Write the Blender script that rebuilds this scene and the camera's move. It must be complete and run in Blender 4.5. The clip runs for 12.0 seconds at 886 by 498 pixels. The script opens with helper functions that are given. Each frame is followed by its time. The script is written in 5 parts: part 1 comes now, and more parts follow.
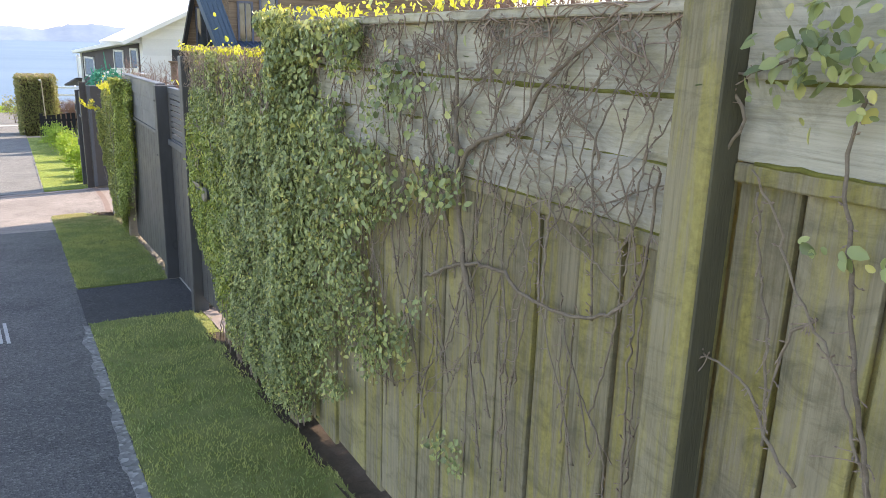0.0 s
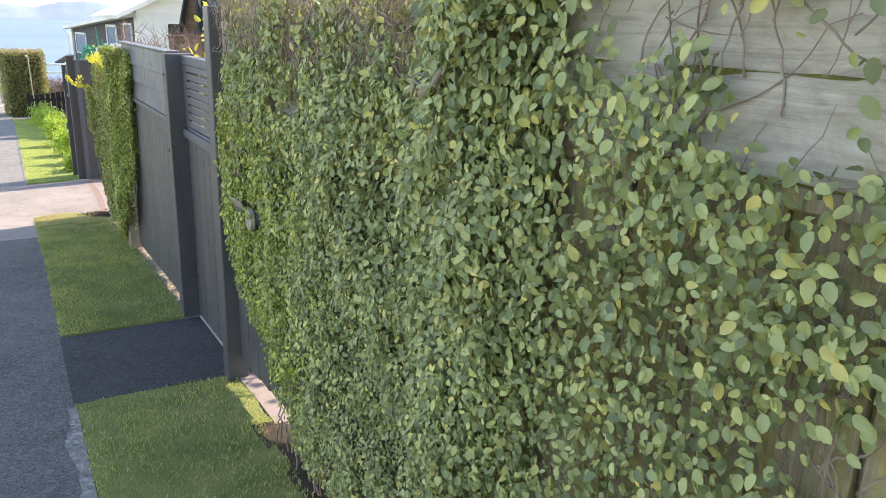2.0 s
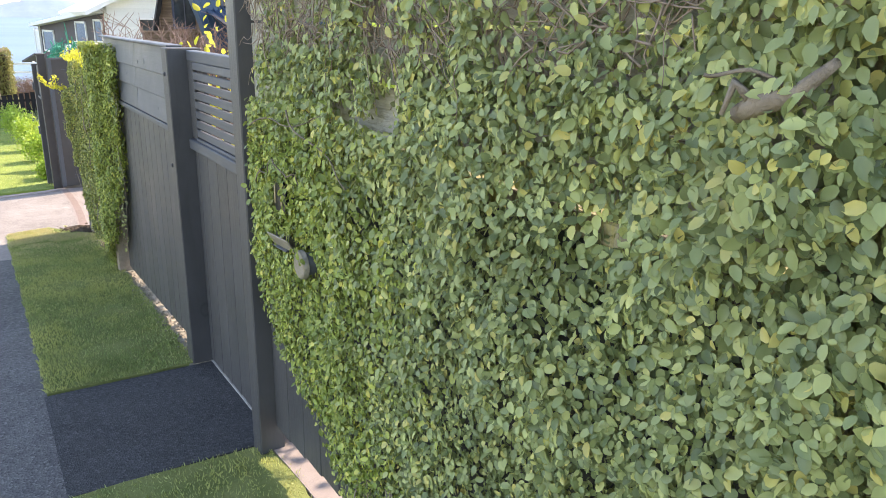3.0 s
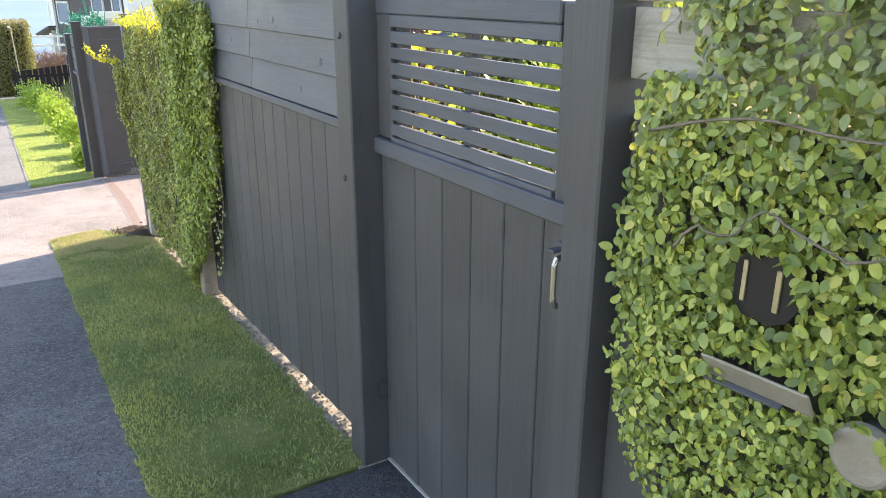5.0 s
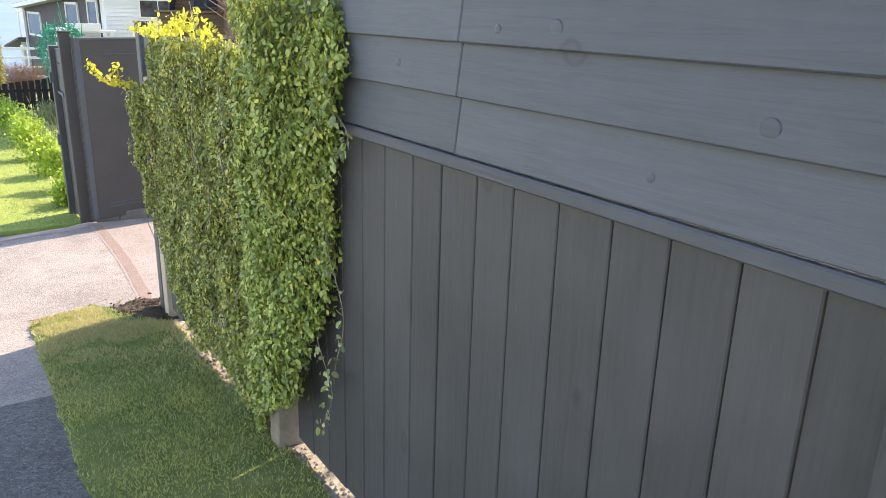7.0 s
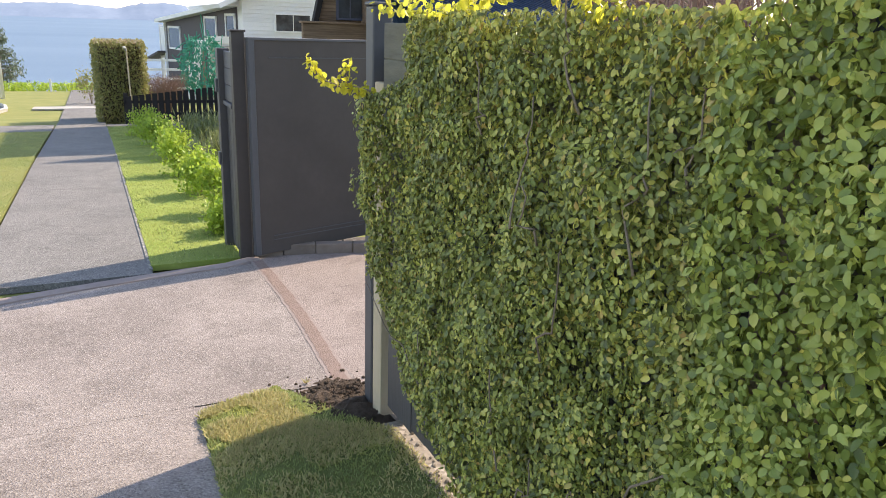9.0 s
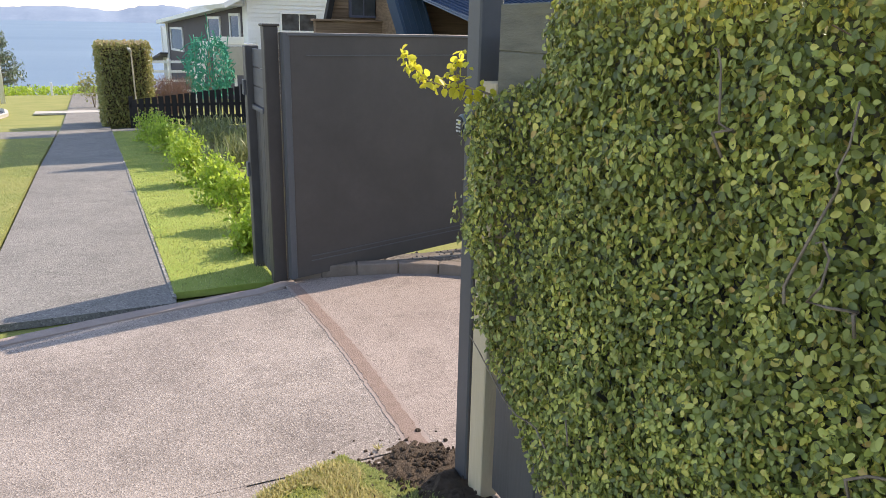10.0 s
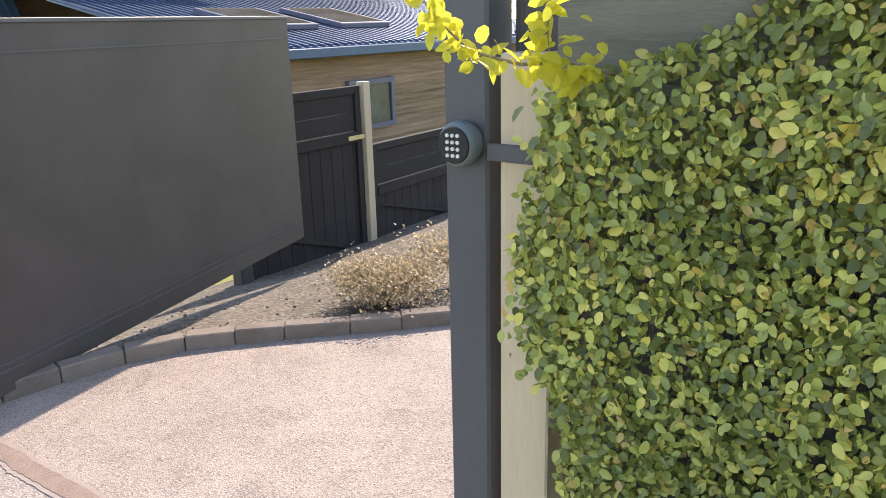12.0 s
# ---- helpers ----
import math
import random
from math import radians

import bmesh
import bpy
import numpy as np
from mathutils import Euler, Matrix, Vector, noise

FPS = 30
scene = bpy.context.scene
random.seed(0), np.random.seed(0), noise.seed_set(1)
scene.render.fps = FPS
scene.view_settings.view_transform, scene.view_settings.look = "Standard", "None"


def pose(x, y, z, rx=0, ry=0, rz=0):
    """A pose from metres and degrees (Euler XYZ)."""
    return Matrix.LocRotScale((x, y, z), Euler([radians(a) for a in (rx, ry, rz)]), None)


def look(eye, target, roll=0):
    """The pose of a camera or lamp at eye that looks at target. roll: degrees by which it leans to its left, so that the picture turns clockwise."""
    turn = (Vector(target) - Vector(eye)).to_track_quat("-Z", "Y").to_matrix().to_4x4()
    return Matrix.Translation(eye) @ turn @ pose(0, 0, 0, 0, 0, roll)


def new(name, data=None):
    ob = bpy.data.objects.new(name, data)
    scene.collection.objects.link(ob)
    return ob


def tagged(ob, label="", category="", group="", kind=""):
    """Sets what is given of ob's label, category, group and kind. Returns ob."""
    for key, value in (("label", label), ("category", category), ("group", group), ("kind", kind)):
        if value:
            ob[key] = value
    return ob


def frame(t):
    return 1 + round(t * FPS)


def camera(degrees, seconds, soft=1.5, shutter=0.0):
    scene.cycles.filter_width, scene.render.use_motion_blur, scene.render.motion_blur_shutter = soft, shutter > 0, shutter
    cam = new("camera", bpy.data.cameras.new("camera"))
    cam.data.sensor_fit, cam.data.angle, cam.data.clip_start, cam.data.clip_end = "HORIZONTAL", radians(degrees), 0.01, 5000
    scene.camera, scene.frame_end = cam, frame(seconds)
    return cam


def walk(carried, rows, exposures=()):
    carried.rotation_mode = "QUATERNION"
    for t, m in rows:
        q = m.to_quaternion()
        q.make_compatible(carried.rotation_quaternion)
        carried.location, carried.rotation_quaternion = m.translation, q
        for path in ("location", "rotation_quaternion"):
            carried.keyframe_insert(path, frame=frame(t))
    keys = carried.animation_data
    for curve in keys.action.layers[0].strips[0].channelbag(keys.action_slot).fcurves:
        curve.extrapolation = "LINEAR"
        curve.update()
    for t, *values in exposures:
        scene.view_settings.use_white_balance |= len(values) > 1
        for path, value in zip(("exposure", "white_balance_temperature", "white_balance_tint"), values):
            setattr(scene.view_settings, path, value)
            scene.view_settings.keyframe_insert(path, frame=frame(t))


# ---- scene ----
cam = camera(61.6, 12.0, soft=0.7)
PATH = [
    (0, (0.015, 0.187, 1.411), (0.985, 1.859, 0.898), 1.8),
    (0.5, (0.017, 0.626, 1.386), (0.974, 2.304, 0.867), 1.8),
    (1, (0.102, 1.146, 1.353), (1.043, 2.829, 0.822), 1.8),
    (1.5, (0.129, 1.647, 1.296), (1.079, 3.318, 0.745), 1.8),
    (2, (0.225, 2.133, 1.251), (1.197, 3.787, 0.683), 1.7),
    (2.5, (0.26, 2.58, 1.256), (1.255, 4.213, 0.67), 1.3),
    (2.7, (0.255, 2.764, 1.236), (1.27, 4.386, 0.656), 1.2),
    (4.3, (0.084, 4.165, 1.141), (1.103, 5.771, 0.523), 0.8),
    (4.5, (0.066, 4.325, 1.125), (1.076, 5.93, 0.491), 0.7),
    (5, (0.09, 4.784, 1.069), (1.071, 6.398, 0.41), 0.1),
    (5.5, (0.062, 5.241, 1.05), (1.053, 6.845, 0.382), 0.6),
    (6, (0.054, 5.713, 1.022), (1.095, 7.288, 0.362), 1.2),
    (6.5, (0.132, 6.225, 0.993), (1.206, 7.792, 0.366), 2.0),
    (6.7, (0.128, 6.424, 0.985), (1.2, 7.994, 0.365), 1.8),
    (8.3, (0.0438, 7.9273, 0.845), (0.9503, 9.628, 0.312), 2.2),
    (8.5, (0.0146, 8.0948, 0.815), (0.902, 9.8021, 0.271), 2.3),
    (9, (0.0219, 8.547, 0.772), (0.8489, 10.2772, 0.205), 2),
    (9.5, (-0.0082, 8.9715, 0.757), (0.7976, 10.7073, 0.176), 1.7),
    (10, (-0.0562, 9.3877, 0.713), (0.7667, 11.1188, 0.143), 1.3),
    (10.5, (-0.0786, 9.8233, 0.66), (0.833, 11.5181, 0.115), 1),
    (11, (-0.1088, 10.2498, 0.664), (1.0073, 11.8205, 0.128), 0.6),
    (11.5, (-0.0681, 10.6287, 0.639), (1.2799, 11.9988, 0.088), -0.5),
    (12, (0.0234, 10.9695, 0.599), (1.5763, 12.0855, 0.013), -1.4),
]
EXPOSURES = [(0, 1.78), (2.5, 2.02), (4.5, 2.18), (5.5, 2.08), (6.5, 2.08), (8.5, 1.6), (9.5, 1.36), (10.5, 1.4), (11, 1.36), (11.5, 1.56), (12, 1.83)]
walk(cam, [(t, look(eye, target, roll)) for t, eye, target, roll in PATH], [(t, stops, 7900, 17) for t, stops in EXPOSURES])

# world, sun and exposure
world = bpy.data.worlds.new("sky")
scene.world = world
world.use_nodes = True
wn = world.node_tree
sky = wn.nodes.new("ShaderNodeTexSky")
sky.sky_type = "NISHITA"
sky.sun_disc = False
SUN_EL, SUN_AZ = radians(43), math.atan2(0.94, 0.33)
sky.sun_elevation, sky.sun_rotation = SUN_EL, SUN_AZ
sky.air_density, sky.dust_density, sky.ozone_density = 1.0, 0.4, 1.5
wn.links.new(sky.outputs[0], wn.nodes["Background"].inputs[0])
wn.nodes["Background"].inputs[1].default_value = 0.15
sun = new("sun", bpy.data.lights.new("sun", "SUN"))
sun.data.energy, sun.data.angle, sun.data.color = 2.5, radians(0.6), (1.0, 0.95, 0.86)
sun_dir = Vector((math.cos(SUN_EL) * math.sin(SUN_AZ), math.cos(SUN_EL) * math.cos(SUN_AZ), math.sin(SUN_EL)))
sun.matrix_world = look(sun_dir * 50, (0, 0, 0))

# ---- materials ----


def mat(name, base, rough=0.8, metal=0.0, spec=0.3):
    m = bpy.data.materials.new(name)
    m.use_nodes = True
    b = m.node_tree.nodes["Principled BSDF"]
    b.inputs["Base Color"].default_value = (*base, 1)
    b.inputs["Roughness"].default_value = rough
    b.inputs["Metallic"].default_value = metal
    b.inputs["Specular IOR Level"].default_value = spec
    return m, m.node_tree.nodes, m.node_tree.links, b


def world_coords(n, l, scale=(1, 1, 1)):
    g = n.new("ShaderNodeNewGeometry")
    mp = n.new("ShaderNodeMapping")
    mp.inputs["Scale"].default_value = scale
    l.new(g.outputs["Position"], mp.inputs["Vector"])
    return mp.outputs[0]


def noise_tex(n, l, vec, scale, detail=5.0, rough=0.6, dist=0.0):
    t = n.new("ShaderNodeTexNoise")
    t.inputs["Scale"].default_value, t.inputs["Detail"].default_value = scale, detail
    t.inputs["Roughness"].default_value, t.inputs["Distortion"].default_value = rough, dist
    l.new(vec, t.inputs["Vector"])
    return t.outputs["Fac"]


def ramp(n, l, fac, stops):
    r = n.new("ShaderNodeValToRGB")
    e = r.color_ramp.elements
    while len(e) < len(stops):
        e.new(0.5)
    for k, (p, c) in zip(e, stops):
        k.position, k.color = p, (*c, 1) if len(c) == 3 else c
    l.new(fac, r.inputs[0])
    return r.outputs[0]


def mix(n, l, fac, a, b, mode="MIX"):
    m = n.new("ShaderNodeMix")
    m.data_type, m.blend_type = "RGBA", mode
    for s, v in ((m.inputs["Factor"], fac), (m.inputs["A"], a), (m.inputs["B"], b)):
        if isinstance(v, (int, float)):
            s.default_value = v
        elif isinstance(v, tuple):
            s.default_value = (*v, 1)
        else:
            l.new(v, s)
    return m.outputs["Result"]


def math_node(n, l, op, a, b):
    m = n.new("ShaderNodeMath")
    m.operation = op
    for s, v in zip(m.inputs, (a, b)):
        if isinstance(v, (int, float)):
            s.default_value = v
        else:
            l.new(v, s)
    return m.outputs[0]


def bump(n, l, b, height, strength=0.3, dist=0.01):
    k = n.new("ShaderNodeBump")
    k.inputs["Strength"].default_value, k.inputs["Distance"].default_value = strength, dist
    l.new(height, k.inputs["Height"])
    l.new(k.outputs[0], b.inputs["Normal"])


def obj_random(n):
    return n.new("ShaderNodeObjectInfo").outputs["Random"]


def painted_wood(name, base, horizontal):
    m, n, l, b = mat(name, base, 0.5, 0, 0.35)
    s = (6, 1.2, 22) if horizontal else (6, 22, 1.2)
    v = world_coords(n, l, s)
    grain = noise_tex(n, l, v, 3.0, 8, 0.65, 0.6)
    patch = noise_tex(n, l, world_coords(n, l, (1, 1, 1)), 3.5, 4)
    c = ramp(n, l, grain, [(0.28, tuple(x * 0.76 for x in base)), (0.5, base), (0.75, tuple(x * 1.2 for x in base))])
    c = mix(n, l, math_node(n, l, "MULTIPLY", ramp(n, l, patch, [(0.45, (0, 0, 0)), (0.75, (1, 1, 1))]), 0.45), c, tuple(x * 1.7 + 0.01 for x in base))
    kn = n.new("ShaderNodeTexVoronoi")
    kn.inputs["Scale"].default_value = 2.6
    l.new(world_coords(n, l, (1, 1, 1.25) if horizontal else (1, 1.4, 0.7)), kn.inputs["Vector"])
    ring = ramp(n, l, kn.outputs["Distance"], [(0.0, (0.5, 0.5, 0.5)), (0.05, (0.15, 0.15, 0.15)), (0.075, (0.8, 0.8, 0.8)), (0.1, (0, 0, 0))])
    c = mix(n, l, ring, c, tuple(x * 0.45 for x in base))
    r = obj_random(n)
    c = mix(n, l, 0.35, c, ramp(n, l, r, [(0, tuple(x * 0.75 for x in base)), (1, tuple(x * 1.3 for x in base))]))
    l.new(c, b.inputs["Base Color"])
    l.new(ramp(n, l, patch, [(0.3, (0.4, 0.4, 0.4)), (0.8, (0.65, 0.65, 0.65))]), b.inputs["Roughness"])
    bump(n, l, b, grain, 0.4, 0.004)
    return m


def old_wood(name, horizontal):
    m, n, l, b = mat(name, (0.2, 0.17, 0.1), 0.9, 0, 0.15)
    s = (4, 1.0, 24) if horizontal else (4, 24, 1.0)
    grain = noise_tex(n, l, world_coords(n, l, s), 3.0, 9, 0.7, 0.8)
    big = noise_tex(n, l, world_coords(n, l, (1, 6.5, 0.6) if not horizontal else (1, 1, 2)), 2.6, 6, 0.65, 0.5)
    fine = noise_tex(n, l, world_coords(n, l), 60, 6, 0.7)
    if horizontal:
        c = ramp(n, l, grain, [(0.25, (0.29, 0.265, 0.235)), (0.45, (0.53, 0.495, 0.445)), (0.75, (0.74, 0.7, 0.64))])
        moss = ramp(n, l, big, [(0.5, (0, 0, 0)), (0.68, (0.55, 0.55, 0.55))])
    else:
        c = ramp(n, l, grain, [(0.25, (0.12, 0.098, 0.073)), (0.5, (0.3, 0.25, 0.185)), (0.8, (0.48, 0.41, 0.31))])
        moss = ramp(n, l, big, [(0.47, (0.04, 0.04, 0.04)), (0.6, (0.92, 0.92, 0.92))])
    mossc = ramp(n, l, fine, [(0.3, (0.265, 0.222, 0.06)), (0.7, (0.5, 0.42, 0.13))])
    c = mix(n, l, moss, c, mossc)
    c = mix(n, l, 0.3, c, ramp(n, l, obj_random(n), [(0, (0.17, 0.155, 0.095)), (0.5, (0.29, 0.27, 0.15)), (1, (0.42, 0.38, 0.28))]))
    pale = noise_tex(n, l, world_coords(n, l, (3, 9, 3)), 2.3, 6, 0.7)
    c = mix(n, l, ramp(n, l, pale, [(0.66, (0, 0, 0)), (0.78, (0.35, 0.35, 0.35))]), c, (0.42, 0.41, 0.36))
    damp = noise_tex(n, l, world_coords(n, l, (2, 1.3, 2.6)), 5.0, 8, 0.72, 0.9)
    c = mix(n, l, ramp(n, l, damp, [(0.48, (0, 0, 0)), (0.68, (0.55, 0.55, 0.55))]), c, (0.16, 0.15, 0.13) if horizontal else (0.1, 0.095, 0.06))
    l.new(c, b.inputs["Base Color"])
    bump(n, l, b, math_node(n, l, "ADD", grain, math_node(n, l, "MULTIPLY", fine, 0.4)), 0.7, 0.008)
    return m


def aggregate(name, a, c2, stone, scale=1.0):
    m, n, l, b = mat(name, a, 0.85, 0, 0.25)
    v = world_coords(n, l)
    vor = n.new("ShaderNodeTexVoronoi")
    vor.inputs["Scale"].default_value = 95 / scale
    l.new(v, vor.inputs["Vector"])
    big = noise_tex(n, l, v, 1.3, 6, 0.65)
    mid = noise_tex(n, l, v, 9, 6, 0.7)
    c = ramp(n, l, big, [(0.3, a), (0.7, c2)])
    c = mix(n, l, math_node(n, l, "MULTIPLY", mid, 0.5), c, tuple(x * 0.6 for x in a))
    blot = noise_tex(n, l, v, 2.7, 8, 0.75, 0.8)
    c = mix(n, l, ramp(n, l, blot, [(0.5, (0, 0, 0)), (0.68, (0.55, 0.55, 0.55))]), c, tuple(x * 0.5 for x in a))
    hsv = n.new("ShaderNodeSeparateColor")
    l.new(vor.outputs["Color"], hsv.inputs[0])
    c = mix(n, l, ramp(n, l, hsv.outputs[0], [(0.6, (0, 0, 0)), (1.0, (0.5, 0.5, 0.5))]), c, stone)
    c = mix(n, l, ramp(n, l, hsv.outputs[1], [(0.7, (0, 0, 0)), (1.0, (0.6, 0.6, 0.6))]), c, tuple(x * 0.35 for x in a))
    l.new(c, b.inputs["Base Color"])
    bump(n, l, b, math_node(n, l, "ADD", vor.outputs["Distance"], mid), 0.6, 0.006)
    return m


def leaf_mat(name, stops, trans=0.45, rough=0.42, dry=None):
    m, n, l, b = mat(name, stops[0][1], rough, 0, 0.45)
    g = n.new("ShaderNodeNewGeometry")
    o = n.new("ShaderNodeObjectInfo")
    r = math_node(n, l, "FRACT", math_node(n, l, "ADD", g.outputs["Random Per Island"], o.outputs["Random"]), 0)
    c = ramp(n, l, r, stops)
    patch = noise_tex(n, l, world_coords(n, l), 4.0, 4)
    c = mix(n, l, ramp(n, l, patch, [(0.42, (0, 0, 0)), (0.7, (0.6, 0.6, 0.6))]), c, tuple(x * 0.7 for x in stops[1][1]))
    if dry:
        worn = noise_tex(n, l, world_coords(n, l), 1.9, 5, 0.65, 0.6)
        c = mix(n, l, ramp(n, l, worn, [(0.42, (0, 0, 0)), (0.62, (0.85, 0.85, 0.85))]), c, dry)
    vein = noise_tex(n, l, world_coords(n, l), 90, 3)
    c = mix(n, l, math_node(n, l, "MULTIPLY", vein, 0.25), c, tuple(min(1, x * 1.5) for x in stops[1][1]))
    l.new(c, b.inputs["Base Color"])
    t = n.new("ShaderNodeBsdfTranslucent")
    l.new(mix(n, l, 0.5, c, tuple(min(1, x * 1.8) for x in stops[-2][1])), t.inputs["Color"])
    ms = n.new("ShaderNodeMixShader")
    ms.inputs[0].default_value = trans
    l.new(b.outputs[0], ms.inputs[1])
    l.new(t.outputs[0], ms.inputs[2])
    l.new(ms.outputs[0], n["Material Output"].inputs["Surface"])
    return m


def mottled(name, a, c2, scale=8.0, rough=0.9, strength=0.4, metal=0.0, stretch=(1, 1, 1), dist=0.01):
    m, n, l, b = mat(name, a, rough, metal, 0.3)
    v = world_coords(n, l, stretch)
    f = noise_tex(n, l, v, scale, 7, 0.65, 0.3)
    g = noise_tex(n, l, v, scale * 9, 5, 0.7)
    c = ramp(n, l, f, [(0.3, a), (0.7, c2)])
    c = mix(n, l, math_node(n, l, "MULTIPLY", g, 0.5), c, tuple(x * 0.6 for x in a))
    c = mix(n, l, 0.2, c, ramp(n, l, obj_random(n), [(0, tuple(x * 0.7 for x in a)), (1, tuple(min(1, x * 1.25) for x in c2))]))
    l.new(c, b.inputs["Base Color"])
    bump(n, l, b, g, strength, dist)
    return m


DARK = (0.07, 0.068, 0.07)
M_dark_v = painted_wood("dark paint on upright boards", DARK, False)
M_dark_h = painted_wood("dark paint on level boards", (0.092, 0.095, 0.107), True)
M_gate = mottled("charcoal coated sheet", (0.05, 0.045, 0.043), (0.084, 0.075, 0.071), 2.2, 0.5, 0.08)
M_metal_dark = mottled("charcoal coated steel", (0.085, 0.09, 0.1), (0.105, 0.11, 0.12), 4, 0.45, 0.05)
M_old_v = old_wood("mossy upright boards", False)
M_old_h = old_wood("weathered level boards", True)
M_dark_facing = mottled("dark timber facing", (0.075, 0.07, 0.05), (0.165, 0.15, 0.095), 5, 0.85, 0.4, 0, (4, 4, 0.6))
M_greyboard = mottled("grey weathered board", (0.1, 0.1, 0.082), (0.23, 0.22, 0.175), 4, 0.85, 0.5, 0, (1, 1, 7))
M_pale_timber = mottled("pale treated pine", (0.46, 0.38, 0.26), (0.6, 0.5, 0.36), 3, 0.75, 0.3, 0, (4, 4, 0.5))
M_stem = mottled("vine bark", (0.2, 0.155, 0.12), (0.43, 0.35, 0.275), 20, 0.9, 0.7)
M_twig = mottled("dry twigs", (0.22, 0.16, 0.13), (0.5, 0.39, 0.32), 20, 0.9, 0.4)
M_redtwig = mottled("reddish bare twigs", (0.2, 0.115, 0.09), (0.42, 0.29, 0.24), 20, 0.9, 0.4)
M_leaf = leaf_mat("vine leaf", [(0.0, (0.06, 0.085, 0.041)), (0.25, (0.18, 0.225, 0.1)), (0.6, (0.35, 0.4, 0.17)), (0.9, (0.55, 0.57, 0.22)), (1.0, (0.74, 0.6, 0.18))], 0.2, 0.36)
M_leaf_fresh = leaf_mat("fresh vine leaf", [(0.0, (0.05, 0.075, 0.02)), (0.25, (0.165, 0.225, 0.052)), (0.6, (0.33, 0.395, 0.092)), (0.9, (0.54, 0.57, 0.14)), (1.0, (0.7, 0.6, 0.15))], 0.2, 0.36)
M_leaf_warm = leaf_mat("yellowing vine leaf", [(0.0, (0.03, 0.045, 0.014)), (0.25, (0.13, 0.165, 0.043)), (0.55, (0.3, 0.345, 0.085)), (0.82, (0.57, 0.565, 0.14)), (0.94, (0.7, 0.61, 0.15)), (1.0, (0.5, 0.3, 0.11))], 0.16, 0.36)
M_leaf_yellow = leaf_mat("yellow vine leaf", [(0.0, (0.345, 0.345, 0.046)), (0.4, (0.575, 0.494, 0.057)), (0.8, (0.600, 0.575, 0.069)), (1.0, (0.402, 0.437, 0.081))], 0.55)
M_shrub = leaf_mat("bright shrub leaf", [(0.0, (0.12, 0.22, 0.03)), (0.4, (0.24, 0.37, 0.05)), (0.8, (0.38, 0.48, 0.07)), (1.0, (0.5, 0.5, 0.1))], 0.45)
M_darkleaf = leaf_mat("dull garden leaf", [(0.0, (0.07, 0.09, 0.04)), (0.4, (0.13, 0.16, 0.065)), (0.8, (0.22, 0.24, 0.1)), (1.0, (0.34, 0.32, 0.16))], 0.3)
M_hedge = leaf_mat("clipped hedge leaf", [(0.0, (0.13, 0.14, 0.055)), (0.4, (0.24, 0.25, 0.085)), (0.8, (0.36, 0.34, 0.13)), (1.0, (0.5, 0.38, 0.17))], 0.3)
M_drybush = leaf_mat("dry bush leaf", [(0.0, (0.14, 0.11, 0.07)), (0.4, (0.28, 0.22, 0.14)), (0.8, (0.46, 0.37, 0.24)), (1.0, (0.2, 0.21, 0.09))], 0.35)
M_conifer = leaf_mat("conifer needles", [(0.0, (0.07, 0.1, 0.06)), (0.4, (0.11, 0.15, 0.09)), (0.8, (0.17, 0.2, 0.12)), (1.0, (0.2, 0.23, 0.13))], 0.25)
M_grass = leaf_mat("grass blade", [(0.0, (0.05, 0.085, 0.026)), (0.35, (0.155, 0.215, 0.068)), (0.75, (0.33, 0.38, 0.14)), (1.0, (0.6, 0.55, 0.27))], 0.4, 0.5, (0.55, 0.5, 0.16))
M_turf = mottled("turf", (0.14, 0.185, 0.052), (0.35, 0.35, 0.125), 5, 1.0, 0.9, 0, (1, 1, 1), 0.02)
M_dryturf = mottled("dry turf", (0.17, 0.21, 0.055), (0.33, 0.31, 0.115), 1.2, 1.0, 0.9, 0, (1, 1, 1), 0.02)
# lit copy of the turf: sunshine on the far strip is in its colour
M_turf_lit = mottled("turf brightened for sun", (0.2, 0.29, 0.05), (0.36, 0.4, 0.11), 2.2, 1.0, 0.9, 0, (1, 1, 1), 0.02)
M_paint = mottled("worn white paint", (0.34, 0.33, 0.32), (0.6, 0.59, 0.57), 25, 0.8, 0.3)
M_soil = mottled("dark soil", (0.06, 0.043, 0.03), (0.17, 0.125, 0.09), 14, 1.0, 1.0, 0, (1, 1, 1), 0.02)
M_bedsoil = aggregate("stony garden soil", (0.085, 0.072, 0.06), (0.17, 0.148, 0.125), (0.3, 0.27, 0.24), 2.0)
M_moss = mottled("moss", (0.2, 0.2, 0.045), (0.42, 0.4, 0.12), 40, 1.0, 1.0)
M_path = aggregate("footpath concrete", (0.178, 0.173, 0.166), (0.26, 0.25, 0.234), (0.38, 0.36, 0.335))
M_asphalt = aggregate("asphalt", (0.05, 0.05, 0.053), (0.075, 0.074, 0.075), (0.14, 0.14, 0.14), 0.8)
M_drive = aggregate("pink exposed aggregate", (0.285, 0.234, 0.21), (0.39, 0.327, 0.293), (0.43, 0.375, 0.335), 0.7)
M_drive_out = aggregate("brownish worn aggregate", (0.23, 0.198, 0.18), (0.385, 0.335, 0.305), (0.5, 0.45, 0.415), 0.7)
M_channel = mottled("brown stained channel", (0.2, 0.145, 0.12), (0.29, 0.215, 0.185), 16, 0.9, 0.5)
M_straw = leaf_mat("straw-coloured grass blade", [(0.0, (0.2, 0.2, 0.08)), (0.4, (0.4, 0.36, 0.16)), (0.8, (0.58, 0.5, 0.26)), (1.0, (0.36, 0.26, 0.15))], 0.4, 0.5)
